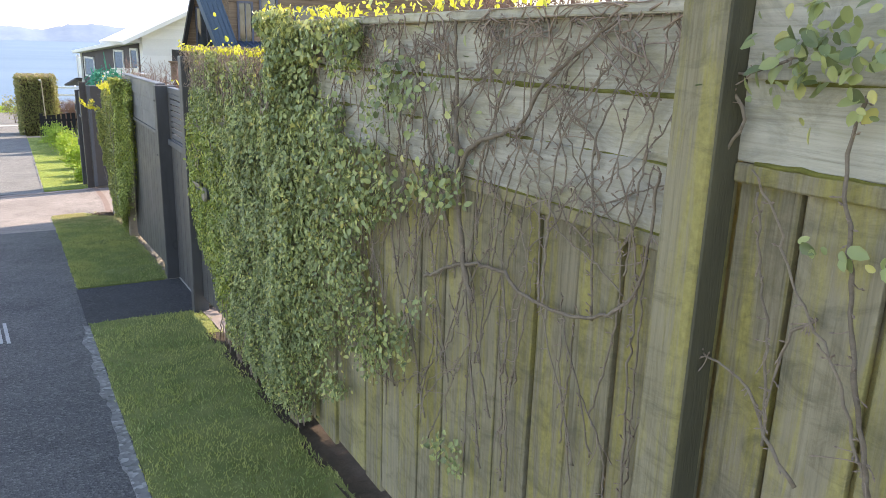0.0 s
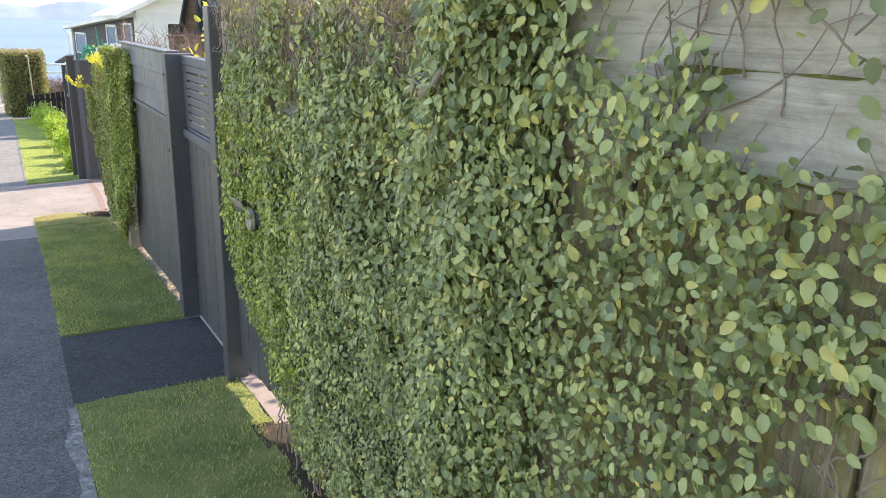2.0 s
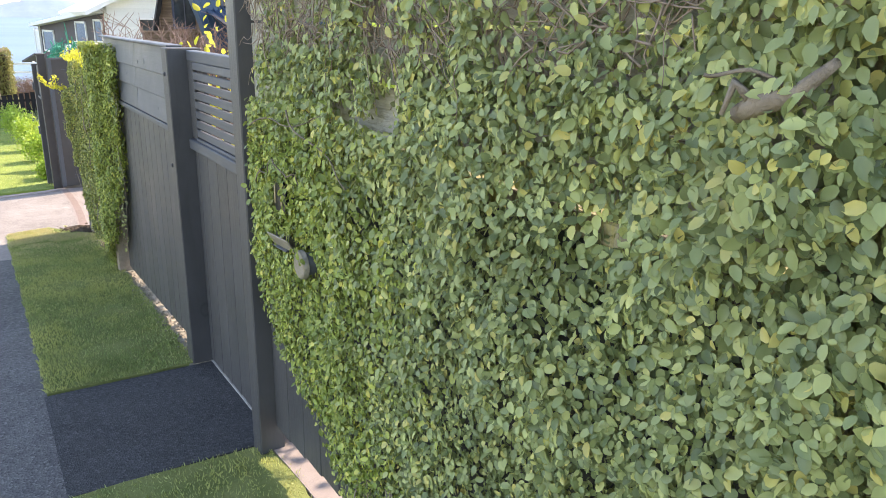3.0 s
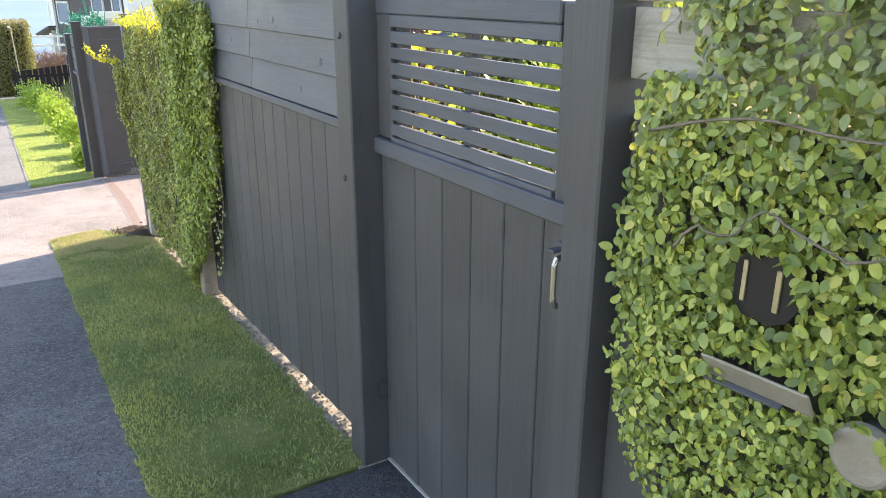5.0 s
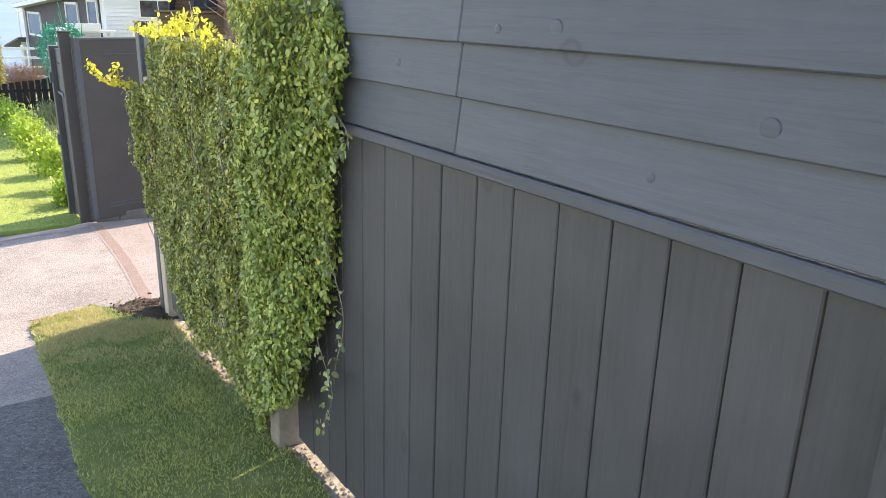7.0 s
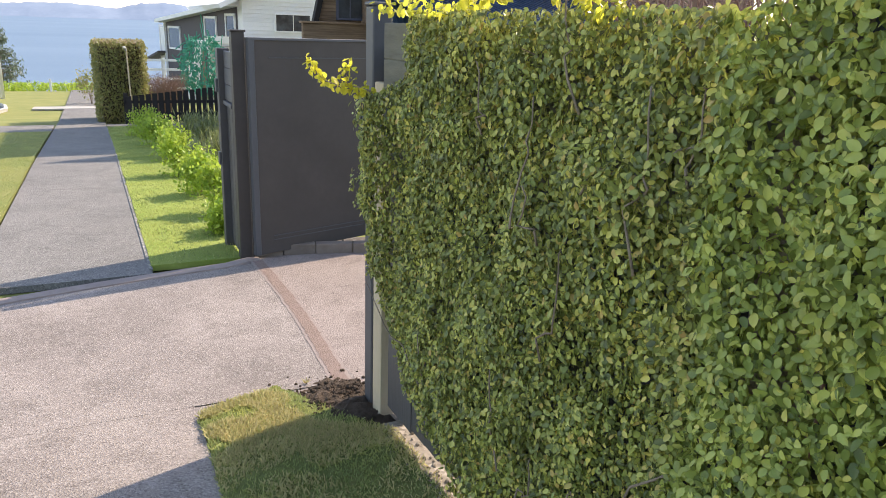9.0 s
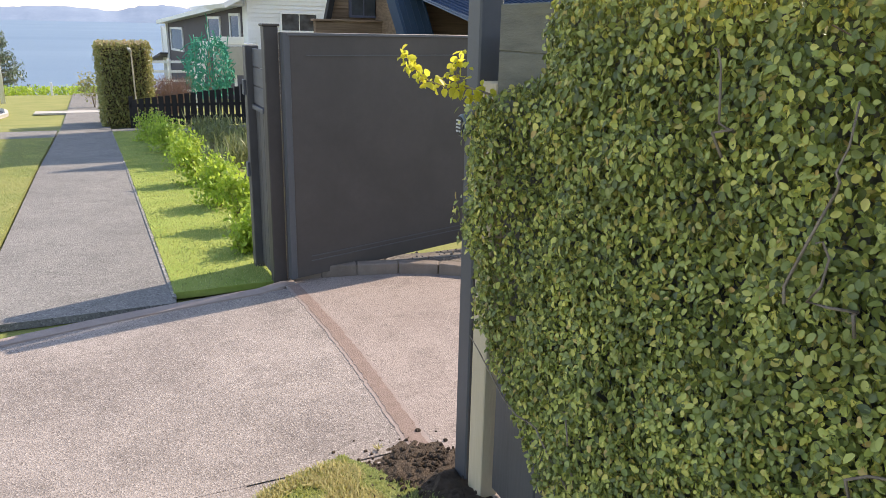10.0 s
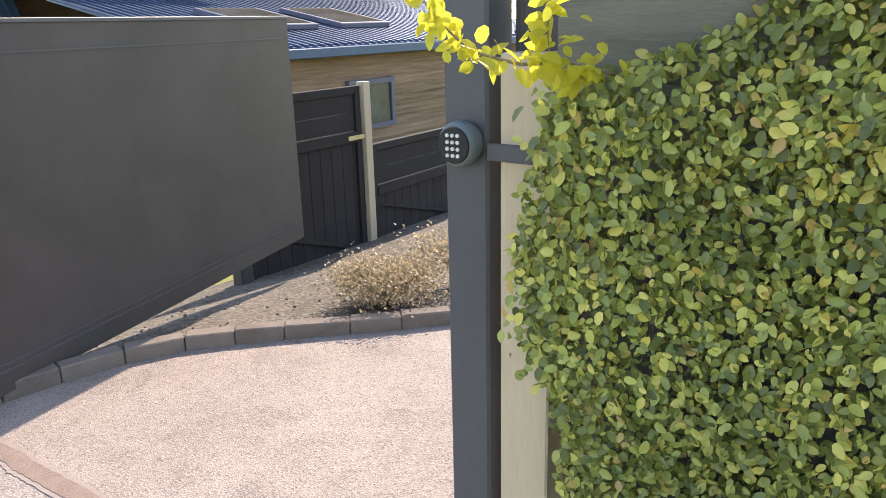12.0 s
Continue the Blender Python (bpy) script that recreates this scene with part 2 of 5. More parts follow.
M_pink = mottled("pink concrete channel", (0.265, 0.215, 0.194), (0.345, 0.285, 0.258), 14, 0.9, 0.3)
M_kerb = mottled("kerb block", (0.15, 0.12, 0.1), (0.26, 0.22, 0.19), 5, 0.9, 0.6)
M_gravel = aggregate("pale gravel", (0.28, 0.235, 0.18), (0.38, 0.33, 0.26), (0.52, 0.46, 0.38), 2.0)
M_worn = aggregate("worn concrete edge", (0.2, 0.195, 0.185), (0.3, 0.29, 0.275), (0.55, 0.53, 0.5), 2.2)
# same concrete as M_path, with the fence's shade painted into a darker colour
M_path_shade = aggregate("footpath darkened for shade", (0.1, 0.098, 0.097), (0.165, 0.157, 0.149), (0.26, 0.25, 0.24))
M_timber = mottled("cedar cladding", (0.12, 0.072, 0.045), (0.43, 0.3, 0.2), 2.0, 0.75, 0.4, 0, (0.6, 3, 14))
M_white = mottled("white weatherboard paint", (0.78, 0.79, 0.8), (0.85, 0.85, 0.85), 2, 0.6, 0.1)
M_darkhouse = mottled("slate coloured cladding", (0.075, 0.065, 0.075), (0.09, 0.08, 0.09), 2, 0.7, 0.1)
M_blue = mottled("blue steel roofing", (0.05, 0.09, 0.17), (0.07, 0.12, 0.2), 2, 0.38, 0.05, 0.2)
M_steel = mottled("brushed steel", (0.5, 0.47, 0.43), (0.62, 0.58, 0.52), 6, 0.38, 0.1, 0.9)
M_flap = mottled("weathered zinc", (0.3, 0.26, 0.21), (0.46, 0.41, 0.34), 9, 0.55, 0.3, 0.35)
M_brass = mottled("dull brass", (0.42, 0.36, 0.24), (0.55, 0.48, 0.33), 20, 0.4, 0.1, 0.8)
M_grey = mottled("grey plastic", (0.13, 0.16, 0.17), (0.16, 0.19, 0.2), 10, 0.5, 0.05)
M_black = mottled("black stained timber", (0.02, 0.018, 0.018), (0.035, 0.03, 0.03), 6, 0.8, 0.3)
M_blackplastic = mottled("black plastic", (0.012, 0.012, 0.014), (0.02, 0.02, 0.022), 6, 0.4, 0.05)
M_button = mottled("pale button", (0.6, 0.6, 0.6), (0.7, 0.7, 0.7), 6, 0.5, 0.05)
M_frame = mottled("joinery paint", (0.1, 0.11, 0.16), (0.13, 0.14, 0.19), 6, 0.5, 0.05)
M_net = mottled("green shade net", (0.03, 0.3, 0.2), (0.06, 0.42, 0.3), 6, 0.7, 0.2)
# blue-grey of distance haze is painted straight into the hill colour
M_hill = mottled("far hills with painted haze", (0.2, 0.27, 0.37), (0.28, 0.35, 0.45), 0.006, 1.0, 0.0)
M_concrete = mottled("pale concrete", (0.42, 0.4, 0.37), (0.52, 0.5, 0.46), 3, 0.9, 0.3)


def glass_mat():
    m, n, l, b = mat("window glass", (0.03, 0.04, 0.05), 0.05, 0, 0.8)
    f = noise_tex(n, l, world_coords(n, l), 2.0, 3)
    l.new(ramp(n, l, f, [(0.3, (0.02, 0.025, 0.03)), (0.7, (0.08, 0.1, 0.12))]), b.inputs["Base Color"])
    return m


def water_mat():
    m, n, l, b = mat("lake water", (0.1, 0.2, 0.3), 0.55, 0, 0.12)
    f = noise_tex(n, l, world_coords(n, l, (0.12, 0.5, 1)), 1.0, 8, 0.65)
    g = noise_tex(n, l, world_coords(n, l, (0.004, 0.012, 1)), 1.0, 5)
    l.new(ramp(n, l, g, [(0.3, (0.11, 0.175, 0.25)), (0.7, (0.15, 0.22, 0.3))]), b.inputs["Base Color"])
    bump(n, l, b, f, 0.5, 0.3)
    return m


M_glass, M_water = glass_mat(), water_mat()

# ---- mesh builders ----


class Shape:
    """Collects corners and faces of one mesh."""

    def __init__(self):
        self.v, self.f = [], []

    def box(self, x0, x1, y0, y1, z0, z1, m=None, bevel=0.0):
        b, e = len(self.v), bevel
        if e <= 0:
            c = [(x, y, z) for z in (z0, z1) for y in (y0, y1) for x in (x0, x1)]
            f = [(0, 2, 3, 1), (4, 5, 7, 6), (0, 1, 5, 4), (2, 6, 7, 3), (0, 4, 6, 2), (1, 3, 7, 5)]
        else:
            bm = bmesh.new()
            bmesh.ops.create_cube(bm, size=1)
            for q in bm.verts:
                q.co = Vector(((x0 + x1) / 2 + q.co.x * (x1 - x0), (y0 + y1) / 2 + q.co.y * (y1 - y0), (z0 + z1) / 2 + q.co.z * (z1 - z0)))
            bmesh.ops.bevel(bm, geom=bm.edges[:], offset=e, segments=1, affect="EDGES")
            bm.verts.index_update()
            c = [tuple(q.co) for q in bm.verts]
            f = [tuple(q.index for q in g.verts) for g in bm.faces]
            bm.free()
        if m is not None:
            c = [tuple(m @ Vector(q)) for q in c]
        self.v += c
        self.f += [tuple(i + b for i in g) for g in f]
        return self

    def tube(self, pts, radii, sides=5, cap=True):
        pts = [Vector(p) for p in pts]
        base = len(self.v)
        for i, p in enumerate(pts):
            d = (pts[min(i + 1, len(pts) - 1)] - pts[max(i - 1, 0)])
            d = d.normalized() if d.length > 1e-9 else Vector((0, 0, 1))
            u = d.cross(Vector((0.31, 0.9, 0.17))).normalized()
            w = d.cross(u)
            r = radii[i] if isinstance(radii, (list, tuple)) else radii
            for k in range(sides):
                a = 2 * math.pi * k / sides
                self.v.append(tuple(p + (u * math.cos(a) + w * math.sin(a)) * r))
        for i in range(len(pts) - 1):
            for k in range(sides):
                a, b = base + i * sides + k, base + i * sides + (k + 1) % sides
                self.f.append((a, b, b + sides, a + sides))
        if cap:
            self.f.append(tuple(base + k for k in reversed(range(sides))))
            self.f.append(tuple(base + (len(pts) - 1) * sides + k for k in range(sides)))
        return self

    def prism(self, outline, lo, hi, axis="z"):
        """A solid from a plane outline, drawn along an axis."""
        b, k = len(self.v), len(outline)
        for h in (lo, hi):
            for p, q in outline:
                self.v.append({"z": (p, q, h), "y": (p, h, q), "x": (h, p, q)}[axis])
        self.f.append(tuple(b + i for i in reversed(range(k))))
        self.f.append(tuple(b + k + i for i in range(k)))
        for i in range(k):
            j = (i + 1) % k
            self.f.append((b + i, b + j, b + k + j, b + k + i))
        return self

    def mesh(self, name, material, smooth=False):
        me = bpy.data.meshes.new(name)
        me.from_pydata(self.v, [], self.f)
        bm = bmesh.new()
        bm.from_mesh(me)
        bmesh.ops.recalc_face_normals(bm, faces=bm.faces[:])
        bm.to_mesh(me)
        bm.free()
        me.materials.append(material)
        if smooth:
            me.polygons.foreach_set("use_smooth", [True] * len(me.polygons))
        return me


def part(name, shape, material, parent=None, label="", smooth=False, kind=""):
    ob = new(name, shape.mesh(name, material, smooth))
    ob.parent = parent
    return tagged(ob, label, kind=kind)


def thing(name, label, category, group="", kind="", at=(0, 0, 0)):
    ob = new(name)
    ob.location = at
    ob.empty_display_size = 0.1
    return tagged(ob, label, category, group, kind)


def box_part(name, b, material, parent, bevel=0.004, label="", m=None):
    return part(name, Shape().box(*b, m=m, bevel=bevel), material, parent, label)


LEAF = np.array([(0, 0, 0), (0, 0.46, -0.06), (0, 1.03, -0.14), (0.2, 0.09, 0.045), (0.335, 0.43, 0.08), (0.235, 0.8, -0.01), (-0.2, 0.09, 0.045), (-0.335, 0.43, 0.08), (-0.235, 0.8, -0.01)])
LEAF_F = np.array([(0, 3, 4, 1), (1, 4, 5, 2), (0, 1, 7, 6), (1, 2, 8, 7)])
BLADE = np.array([(-0.12, 0, 0), (0.12, 0, 0), (0.08, 0.6, 0.06), (-0.08, 0.6, 0.06), (0, 1, 0.22)])
SLIM = np.array([(0, 0, 0), (0.2, 0.4, 0.04), (0, 1, -0.06), (-0.2, 0.4, 0.04)])


def frames(tips, normals):
    y = tips / np.linalg.norm(tips, axis=1, keepdims=True)
    z = normals - (normals * y).sum(1, keepdims=True) * y
    z /= np.linalg.norm(z, axis=1, keepdims=True) + 1e-9
    x = np.cross(y, z)
    return np.stack((x, y, z), 2)


def scatter_mesh(name, places, tips, normals, sizes, material, template=LEAF, faces=LEAF_F):
    """One mesh of many leaves, each with its own turn and size."""
    r = frames(tips, normals)
    v = np.einsum("nij,kj->nki", r, template) * sizes[:, None, None] + places[:, None, :]
    k = len(template)
    me = bpy.data.meshes.new(name)
    if isinstance(faces, np.ndarray):
        f = (faces[None] + (np.arange(len(places)) * k)[:, None, None]).reshape(-1, faces.shape[1])
        me.from_pydata(v.reshape(-1, 3), [], f.tolist())
    else:
        f = [tuple(i + n * k for i in g) for n in range(len(places)) for g in faces]
        me.from_pydata(v.reshape(-1, 3), [], f)
    me.materials.append(material)
    me.polygons.foreach_set("use_smooth", [True] * len(me.polygons))
    return me


def leaf_turns(rng, count, out=(-1, 0, 0.45), spread=0.55, droop=0.5):
    n = np.array(out) + rng.normal(0, spread, (count, 3))
    t = np.stack((rng.normal(-0.15, 0.45, count), rng.normal(0, 1.0, count), rng.normal(-droop, 0.7, count)), 1)
    return t, n


def foliage(name, parent, rng, places, size, material, singles=0, out=(-1, 0, 0.45), spread=0.55, droop=0.6, label="", template=LEAF, faces=LEAF_F):
    """Leaves at the places: the outermost as single parts, the rest as one mesh."""
    places = np.asarray(places)
    tips, normals = leaf_turns(rng, len(places), out, spread, droop)
    sizes = size * rng.uniform(0.5, 1.35, len(places))
    order = np.argsort(places[:, 0]) if singles else np.arange(len(places))
    first, rest = order[:singles], order[singles:]
    ob = new(name, scatter_mesh(name, places[rest], tips[rest], normals[rest], sizes[rest], material, template, faces))
    ob.parent = parent
    tagged(ob, label, kind="stuff")
    if singles:
        one = scatter_mesh("leaf", np.zeros((1, 3)), np.array([(0.0, 1, 0)]), np.array([(0.0, 0, 1)]), np.ones(1), material)
        r = frames(tips[first], normals[first])
        for k, i in enumerate(first):
            lf = new("leaf", one)
            lf.parent = parent
            lf.matrix_world = Matrix.Translation(places[i]) @ Matrix(r[k].tolist()).to_4x4() @ Matrix.Scale(sizes[i], 4)
    return ob


# ---- lie of the land ----
GY = [-40, -12, 0, 3.47, 5.9, 7.0, 9.46, 12.1, 14.6, 21.2, 28.6, 50.5, 54, 66, 90, 4600]
GZ = [2.4, 0.58, -0.19, -0.424, -0.62, -0.665, -0.82, -1.07, -1.14, -1.36, -1.73, -2.75, -3.1, -9.5, -12, -14]


def gz(y):
    return float(np.interp(y, GY, GZ))


def sheet(name, x0, x1, y0, y1, lift, material, label, category, thick=0.05, step=0.25, left=None, right=None, kind="structure", rough=0.0, seed=1):
    """A slab that follows the ground; left and right may be functions of y."""
    ys = np.arange(y0, y1 + step * 0.5, (y1 - y0) / max(1, round((y1 - y0) / step)))
    s = Shape()
    nx = max(2, int((x1 - x0) / 0.2) + 1) if rough else 2
    for y in ys:
        a, b = left(y) if left else x0, right(y) if right else x1
        for i in range(nx):
            x = a + (b - a) * i / (nx - 1)
            h = noise.noise((x * 3 + seed, y * 3, 0)) * rough
            s.v.append((x, y, gz(y) + lift + h))
    n0 = len(s.v)
    s.v += [(x, y, z - thick) for x, y, z in s.v]
    for j in range(len(ys) - 1):
        for i in range(nx - 1):
            a = j * nx + i
            s.f.append((a, a + 1, a + nx + 1, a + nx))
        a, b = j * nx, j * nx + nx - 1
        s.f.append((a, a + nx, a + nx + n0, a + n0))
        s.f.append((b, b + n0, b + nx + n0, b + nx))
    for i in range(nx - 1):
        a = (len(ys) - 1) * nx + i
        s.f.append((i, i + n0, i + 1 + n0, i + 1))
        s.f.append((a, a + 1, a + 1 + n0, a + n0))
    ob = part(name, s, material)
    return tagged(ob, label, category, kind=kind)


def ground():
    s = Shape()
    ys = sorted(set(GY) | {13.0, 17.5, 19.0} | set(np.linspace(-12, 66, 40).tolist()))
    xs = [-4500, -400, -60, -12, -3, 0, 1.3, 1.8, 5, 9, 12, 60, 400, 4500]
    for y in ys:
        for x in xs:
            hollow = 0.7 if 13.0 <= y <= 17.5 and 1.8 <= x <= 9 else 0.0
            s.v.append((x, y, gz(y) - 0.06 - hollow))
    w = len(xs)
    for j in range(len(ys) - 1):
        for i in range(w - 1):
            a = j * w + i
            s.f.append((a, a + 1, a + w + 1, a + w))
    tagged(part("ground", s, M_dryturf), "grassy ground sloping gently down to the lake", "ground", kind="structure")
    w = Shape()
    w.v = [(-4500, 54, -7.5), (4500, 54, -7.5), (4500, 4500, -7.5), (-4500, 4500, -7.5)]
    w.f = [(0, 1, 2, 3)]
    tagged(part("water", w, M_water), "calm pale blue lake under a clear sky", "lake", kind="structure")


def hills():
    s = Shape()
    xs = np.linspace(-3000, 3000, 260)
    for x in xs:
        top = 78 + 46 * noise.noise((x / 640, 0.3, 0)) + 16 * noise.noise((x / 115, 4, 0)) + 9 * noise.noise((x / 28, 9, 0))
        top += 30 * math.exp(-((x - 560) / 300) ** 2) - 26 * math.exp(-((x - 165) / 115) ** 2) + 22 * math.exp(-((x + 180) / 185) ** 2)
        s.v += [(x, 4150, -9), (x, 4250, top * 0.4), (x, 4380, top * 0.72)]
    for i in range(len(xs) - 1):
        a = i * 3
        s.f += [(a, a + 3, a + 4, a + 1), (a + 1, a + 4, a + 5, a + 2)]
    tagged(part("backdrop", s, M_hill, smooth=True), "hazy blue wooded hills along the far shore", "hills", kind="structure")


ground()
hills()
PATH_L, PATH_R = -0.86, 0.36
sheet("pavement_corner", 0.36, 1.0, 11.7, 12.1, -0.006, M_drive_out, "grey concrete under the rounded grass corner", "footpath")
sheet("pavement", PATH_L, PATH_R, -12, 10.6, -0.004, M_path_shade, "grey footpath with worn gritty surface, darkened for fence shade", "footpath")
sheet("pavement_end", PATH_L, PATH_R, 10.6, 12.2, -0.004, M_drive_out, "grey concrete footpath with worn gritty surface", "footpath")
sheet("pavement_beyond", -0.9, 0.35, 14.5, 52, -0.004, M_path, "grey concrete footpath running down towards the lake", "footpath", left=lambda y: -0.9 + 0.012 * (y - 14.5) if y < 30 else -0.71)


KERB = [(1.18, 14.66), (1.42, 14.65), (1.69, 14.6), (2.0, 14.52), (2.28, 14.38), (2.48, 14.2), (2.67, 14.0), (2.92, 13.72), (3.12, 13.5), (3.33, 13.29), (3.6, 13.05), (4.0, 12.8), (4.5, 12.6), (5.2, 12.45), (6.6, 12.4)]


def drive_far(x):
    return 14.5 - 0.12 * (1.2 - x) - 0.05 * (1.2 - x) ** 2 if x < 1.2 else 14.62


def driveway():
    for name, lo, hi, m, label in (("driveway", -3.2, 1.2, M_drive_out, "brownish grey worn aggregate driveway crossing with stains"), ("inner_driveway", 1.2, 6.5, M_drive, "pinkish exposed aggregate driveway lit by the sun")):
        s = Shape()
        xs = np.linspace(lo, hi, 50)
        for x in xs:
            y0, y1 = 12.05, drive_far(x)
            if lo > 0:
                y0, y1 = 11.2, float(np.interp(x, [p[0] for p in KERB], [p[1] for p in KERB])) + 0.03
            for k in range(12):
                y = y0 + (y1 - y0) * k / 11
                s.v.append((x, y, gz(y)))
        for i in range(len(xs) - 1):
            for k in range(11):
                a = i * 12 + k
                s.f.append((a, a + 12, a + 13, a + 1))
        tagged(part(name, s, m), label, "driveway", kind="structure")
    for name, p, q, lift, m, label in (("channel", 0.015, 0.135, 0.003, M_pink, "smooth pink concrete channel across the driveway"), ("channel_bed", 0.035, 0.115, 0.005, M_channel, "brown stained bed of the driveway channel")):
        c = Shape()
        for k in range(97):
            y = 12.05 + 2.5 * k / 96
            x = 1.045 + 0.0006 * k + 0.035 * math.sin(math.pi * k / 96)
            c.v += [(x + p + 0.007 * noise.noise((y * 6, p, 0)) + 0.012 * noise.noise((y * 25, p, 4)), y, gz(y) + lift), (x + q + 0.007 * noise.noise((y * 6, q, 0)) + 0.012 * noise.noise((y * 25, q, 4)), y, gz(y) + lift)]
            if k:
                a = 2 * k
                c.f.append((a - 2, a - 1, a + 1, a))
        tagged(part(name, c, m), label, "channel", kind="structure")
    e = Shape()
    for k in range(16):
        x = -3.2 + 4.4 * k / 15
        y = drive_far(x) + 0.02
        e.v += [(x, y - 0.05, gz(y) + 0.012), (x, y + 0.05, gz(y) + 0.016), (x, y - 0.06, gz(y) - 0.05), (x, y + 0.06, gz(y) - 0.05)]
        if k:
            a = 4 * k
            e.f += [(a - 4, a, a + 1, a - 3), (a - 4, a - 2, a + 2, a), (a - 3, a + 1, a + 3, a - 1)]
    tagged(part("driveway_edge", e, M_pink), "low pink concrete edging along the driveway", "edging", kind="structure")


driveway()
sheet("crossing", 0.34, 1.19, 5.95, 7.0, 0.004, M_asphalt, "dark asphalt step-in in front of the garden gate", "asphalt")
sheet("inner_path", 1.19, 2.6, 5.4, 7.4, 0.01, M_concrete, "pale sunlit concrete path behind the garden gate", "path")
sheet("garden_ground", 1.2, 6.5, -6, 5.4, 0.0, M_drive, "pinkish gravelly ground behind the fence", "ground")
sheet("garden_ground_beyond", 1.2, 6.5, 7.4, 11.2, 0.0, M_gravel, "pale gravelly ground behind the panel fence", "ground")
sheet("path_edge", 0.28, 0.352, -6, 5.93, 0.002, M_worn, "rough worn pale edge of the footpath", "edge", left=lambda y: 0.295 + 0.035 * noise.noise((0, y * 3, 7)) + 0.02 * noise.noise((0, y * 11, 7)), right=lambda y: 0.352, step=0.06)
sheet("pink_gravel", 1.145, 1.3, 5.2, 5.95, 0.016, M_pink, "sunlit pink gravel showing under the fence boards", "gravel", rough=0.012)
sheet("soil_strip", 1.04, 1.22, -6, 5.25, 0.012, M_soil, "dark soil strip along the foot of the fence", "soil", rough=0.012)
sheet("gravel_strip", 1.07, 1.24, 7.0, 11.45, 0.006, M_gravel, "pale gravel strip along the foot of the panel fence", "gravel", rough=0.012)


pebbles = Shape()
for _ in range(900):
    x, y = random.gauss(1.13, 0.035), random.uniform(7.02, 11.4)
    r = random.choice((0.003, 0.004, 0.006, 0.01))
    z = gz(y) + 0.01
    pebbles.tube([(x, y, z - r * 0.4), (x + r * 0.2, y, z + r * 0.3), (x, y + r * 0.3, z + r * 0.8)], [r, r * 0.95, r * 0.4], 5)
tagged(part("pebbles", pebbles, M_gravel), "loose pale pebbles and crumbs along the fence foot", "gravel", kind="stuff")


def lawn(name, y0, y1, left, right, material, label, rng, count, lift=0.012, height=0.021, step=0.1):
    sheet(name, 0, 0.8, y0, y1, lift, material, label, "lawn", left=left, right=right, rough=0.012, step=step)
    ys = rng.uniform(y0, y1, count)
    a, b = np.array([left(y) for y in ys]), np.array([right(y) for y in ys])
    u = rng.uniform(-0.01, 1.01, count)
    xs = a + (b - a) * u
    keep = (b - a) > 0.02
    xs, ys = xs[keep], ys[keep]
    zs = np.interp(ys, GY, GZ) + lift - 0.004
    p = np.stack((xs, ys, zs), 1)
    tips = np.stack((rng.normal(0, 0.5, len(xs)), rng.normal(0, 0.5, len(xs)), np.ones(len(xs))), 1)
    nor = rng.normal(0, 1, (len(xs), 3))
    me = scatter_mesh("grass", p, tips, nor, height * rng.uniform(0.5, 1.4, len(xs)), M_grass, BLADE, [(0, 1, 2, 3), (3, 2, 4)])
    tagged(new("grass", me), "short mown green grass blades on the verge", "grass", kind="stuff")


def lawn_edge(y):
    return 0.355 + 0.012 * noise.noise((0, y * 2.2, 3)) + 0.012 * noise.noise((0, y * 9, 3))


rng = np.random.default_rng(3)
lawn("lawn", -5, 5.93, lawn_edge, lambda y: (1.07 if y < 5.2 else 1.15) + 0.03 * noise.noise((1, y * 4, 0)), M_turf, "green grass strip between footpath and old fence", rng, 42000)


def lawn2_left(y):
    return lawn_edge(y) + (0.5 * ((y - 11.85) / 0.25) ** 2.2 if y > 11.85 else 0)


lawn("lawn_beyond", 7.02, 12.08, lawn2_left, lambda y: 1.112 + 0.025 * noise.noise((1, y * 4, 0)) + 0.015 * noise.noise((1, y * 17, 0)) - max(0, y - 11.4) * 0.5, M_turf, "green grass strip along the dark panel fence", rng, 42000)
lawn("lawn_far", 14.68, 27.6, lambda y: 0.36 + 0.008 * noise.noise((0, y * 5, 1)), lambda y: 1.25, M_turf_lit, "sunny green grass strip beside the footpath", rng, 30000, step=0.3)
lawn("verge", 14.75, 26.6, lambda y: -2.7, lambda y: -0.93 + 0.012 * (y - 14.5), M_dryturf, "dry yellowish grass verge beside the footpath", rng, 30000, step=0.4)
n_dry = 30000
ys = 12.1 - np.abs(rng.normal(0, 0.55, n_dry))
xs = np.array([lawn2_left(y) for y in ys]) + rng.uniform(0, 0.85, n_dry)
spots = np.array([noise.noise((x * 4, y * 4, 2)) for x, y in zip(xs, ys)])
keep = (xs < 1.15) & (spots > -0.15) & (ys > 9) & (np.hypot(xs - 1.06, (ys - 11.8) * 0.8) > 0.26)
p = np.stack((xs, ys, np.interp(ys, GY, GZ) + 0.01), 1)[keep]
tips = np.stack((rng.normal(0, 0.8, len(p)), rng.normal(0, 0.8, len(p)), np.ones(len(p))), 1)
me = scatter_mesh("dry_grass", p, tips, rng.normal(0, 1, (len(p), 3)), 0.026 * rng.uniform(0.5, 1.4, len(p)), M_straw, BLADE, [(0, 1, 2, 3), (3, 2, 4)])
tagged(new("dry_grass", me), "dry straw-coloured grass near the driveway corner", "grass", kind="stuff")
sheet("path_edge_beyond", 0.335, 0.362, 14.6, 27.6, 0.006, M_worn, "pale worn edge of the footpath beside the grass", "edge")
sheet("verge_crossing", -4, -0.78, 26.6, 28.6, 0.0, M_path, "grey concrete driveway crossing the verge", "crossing")
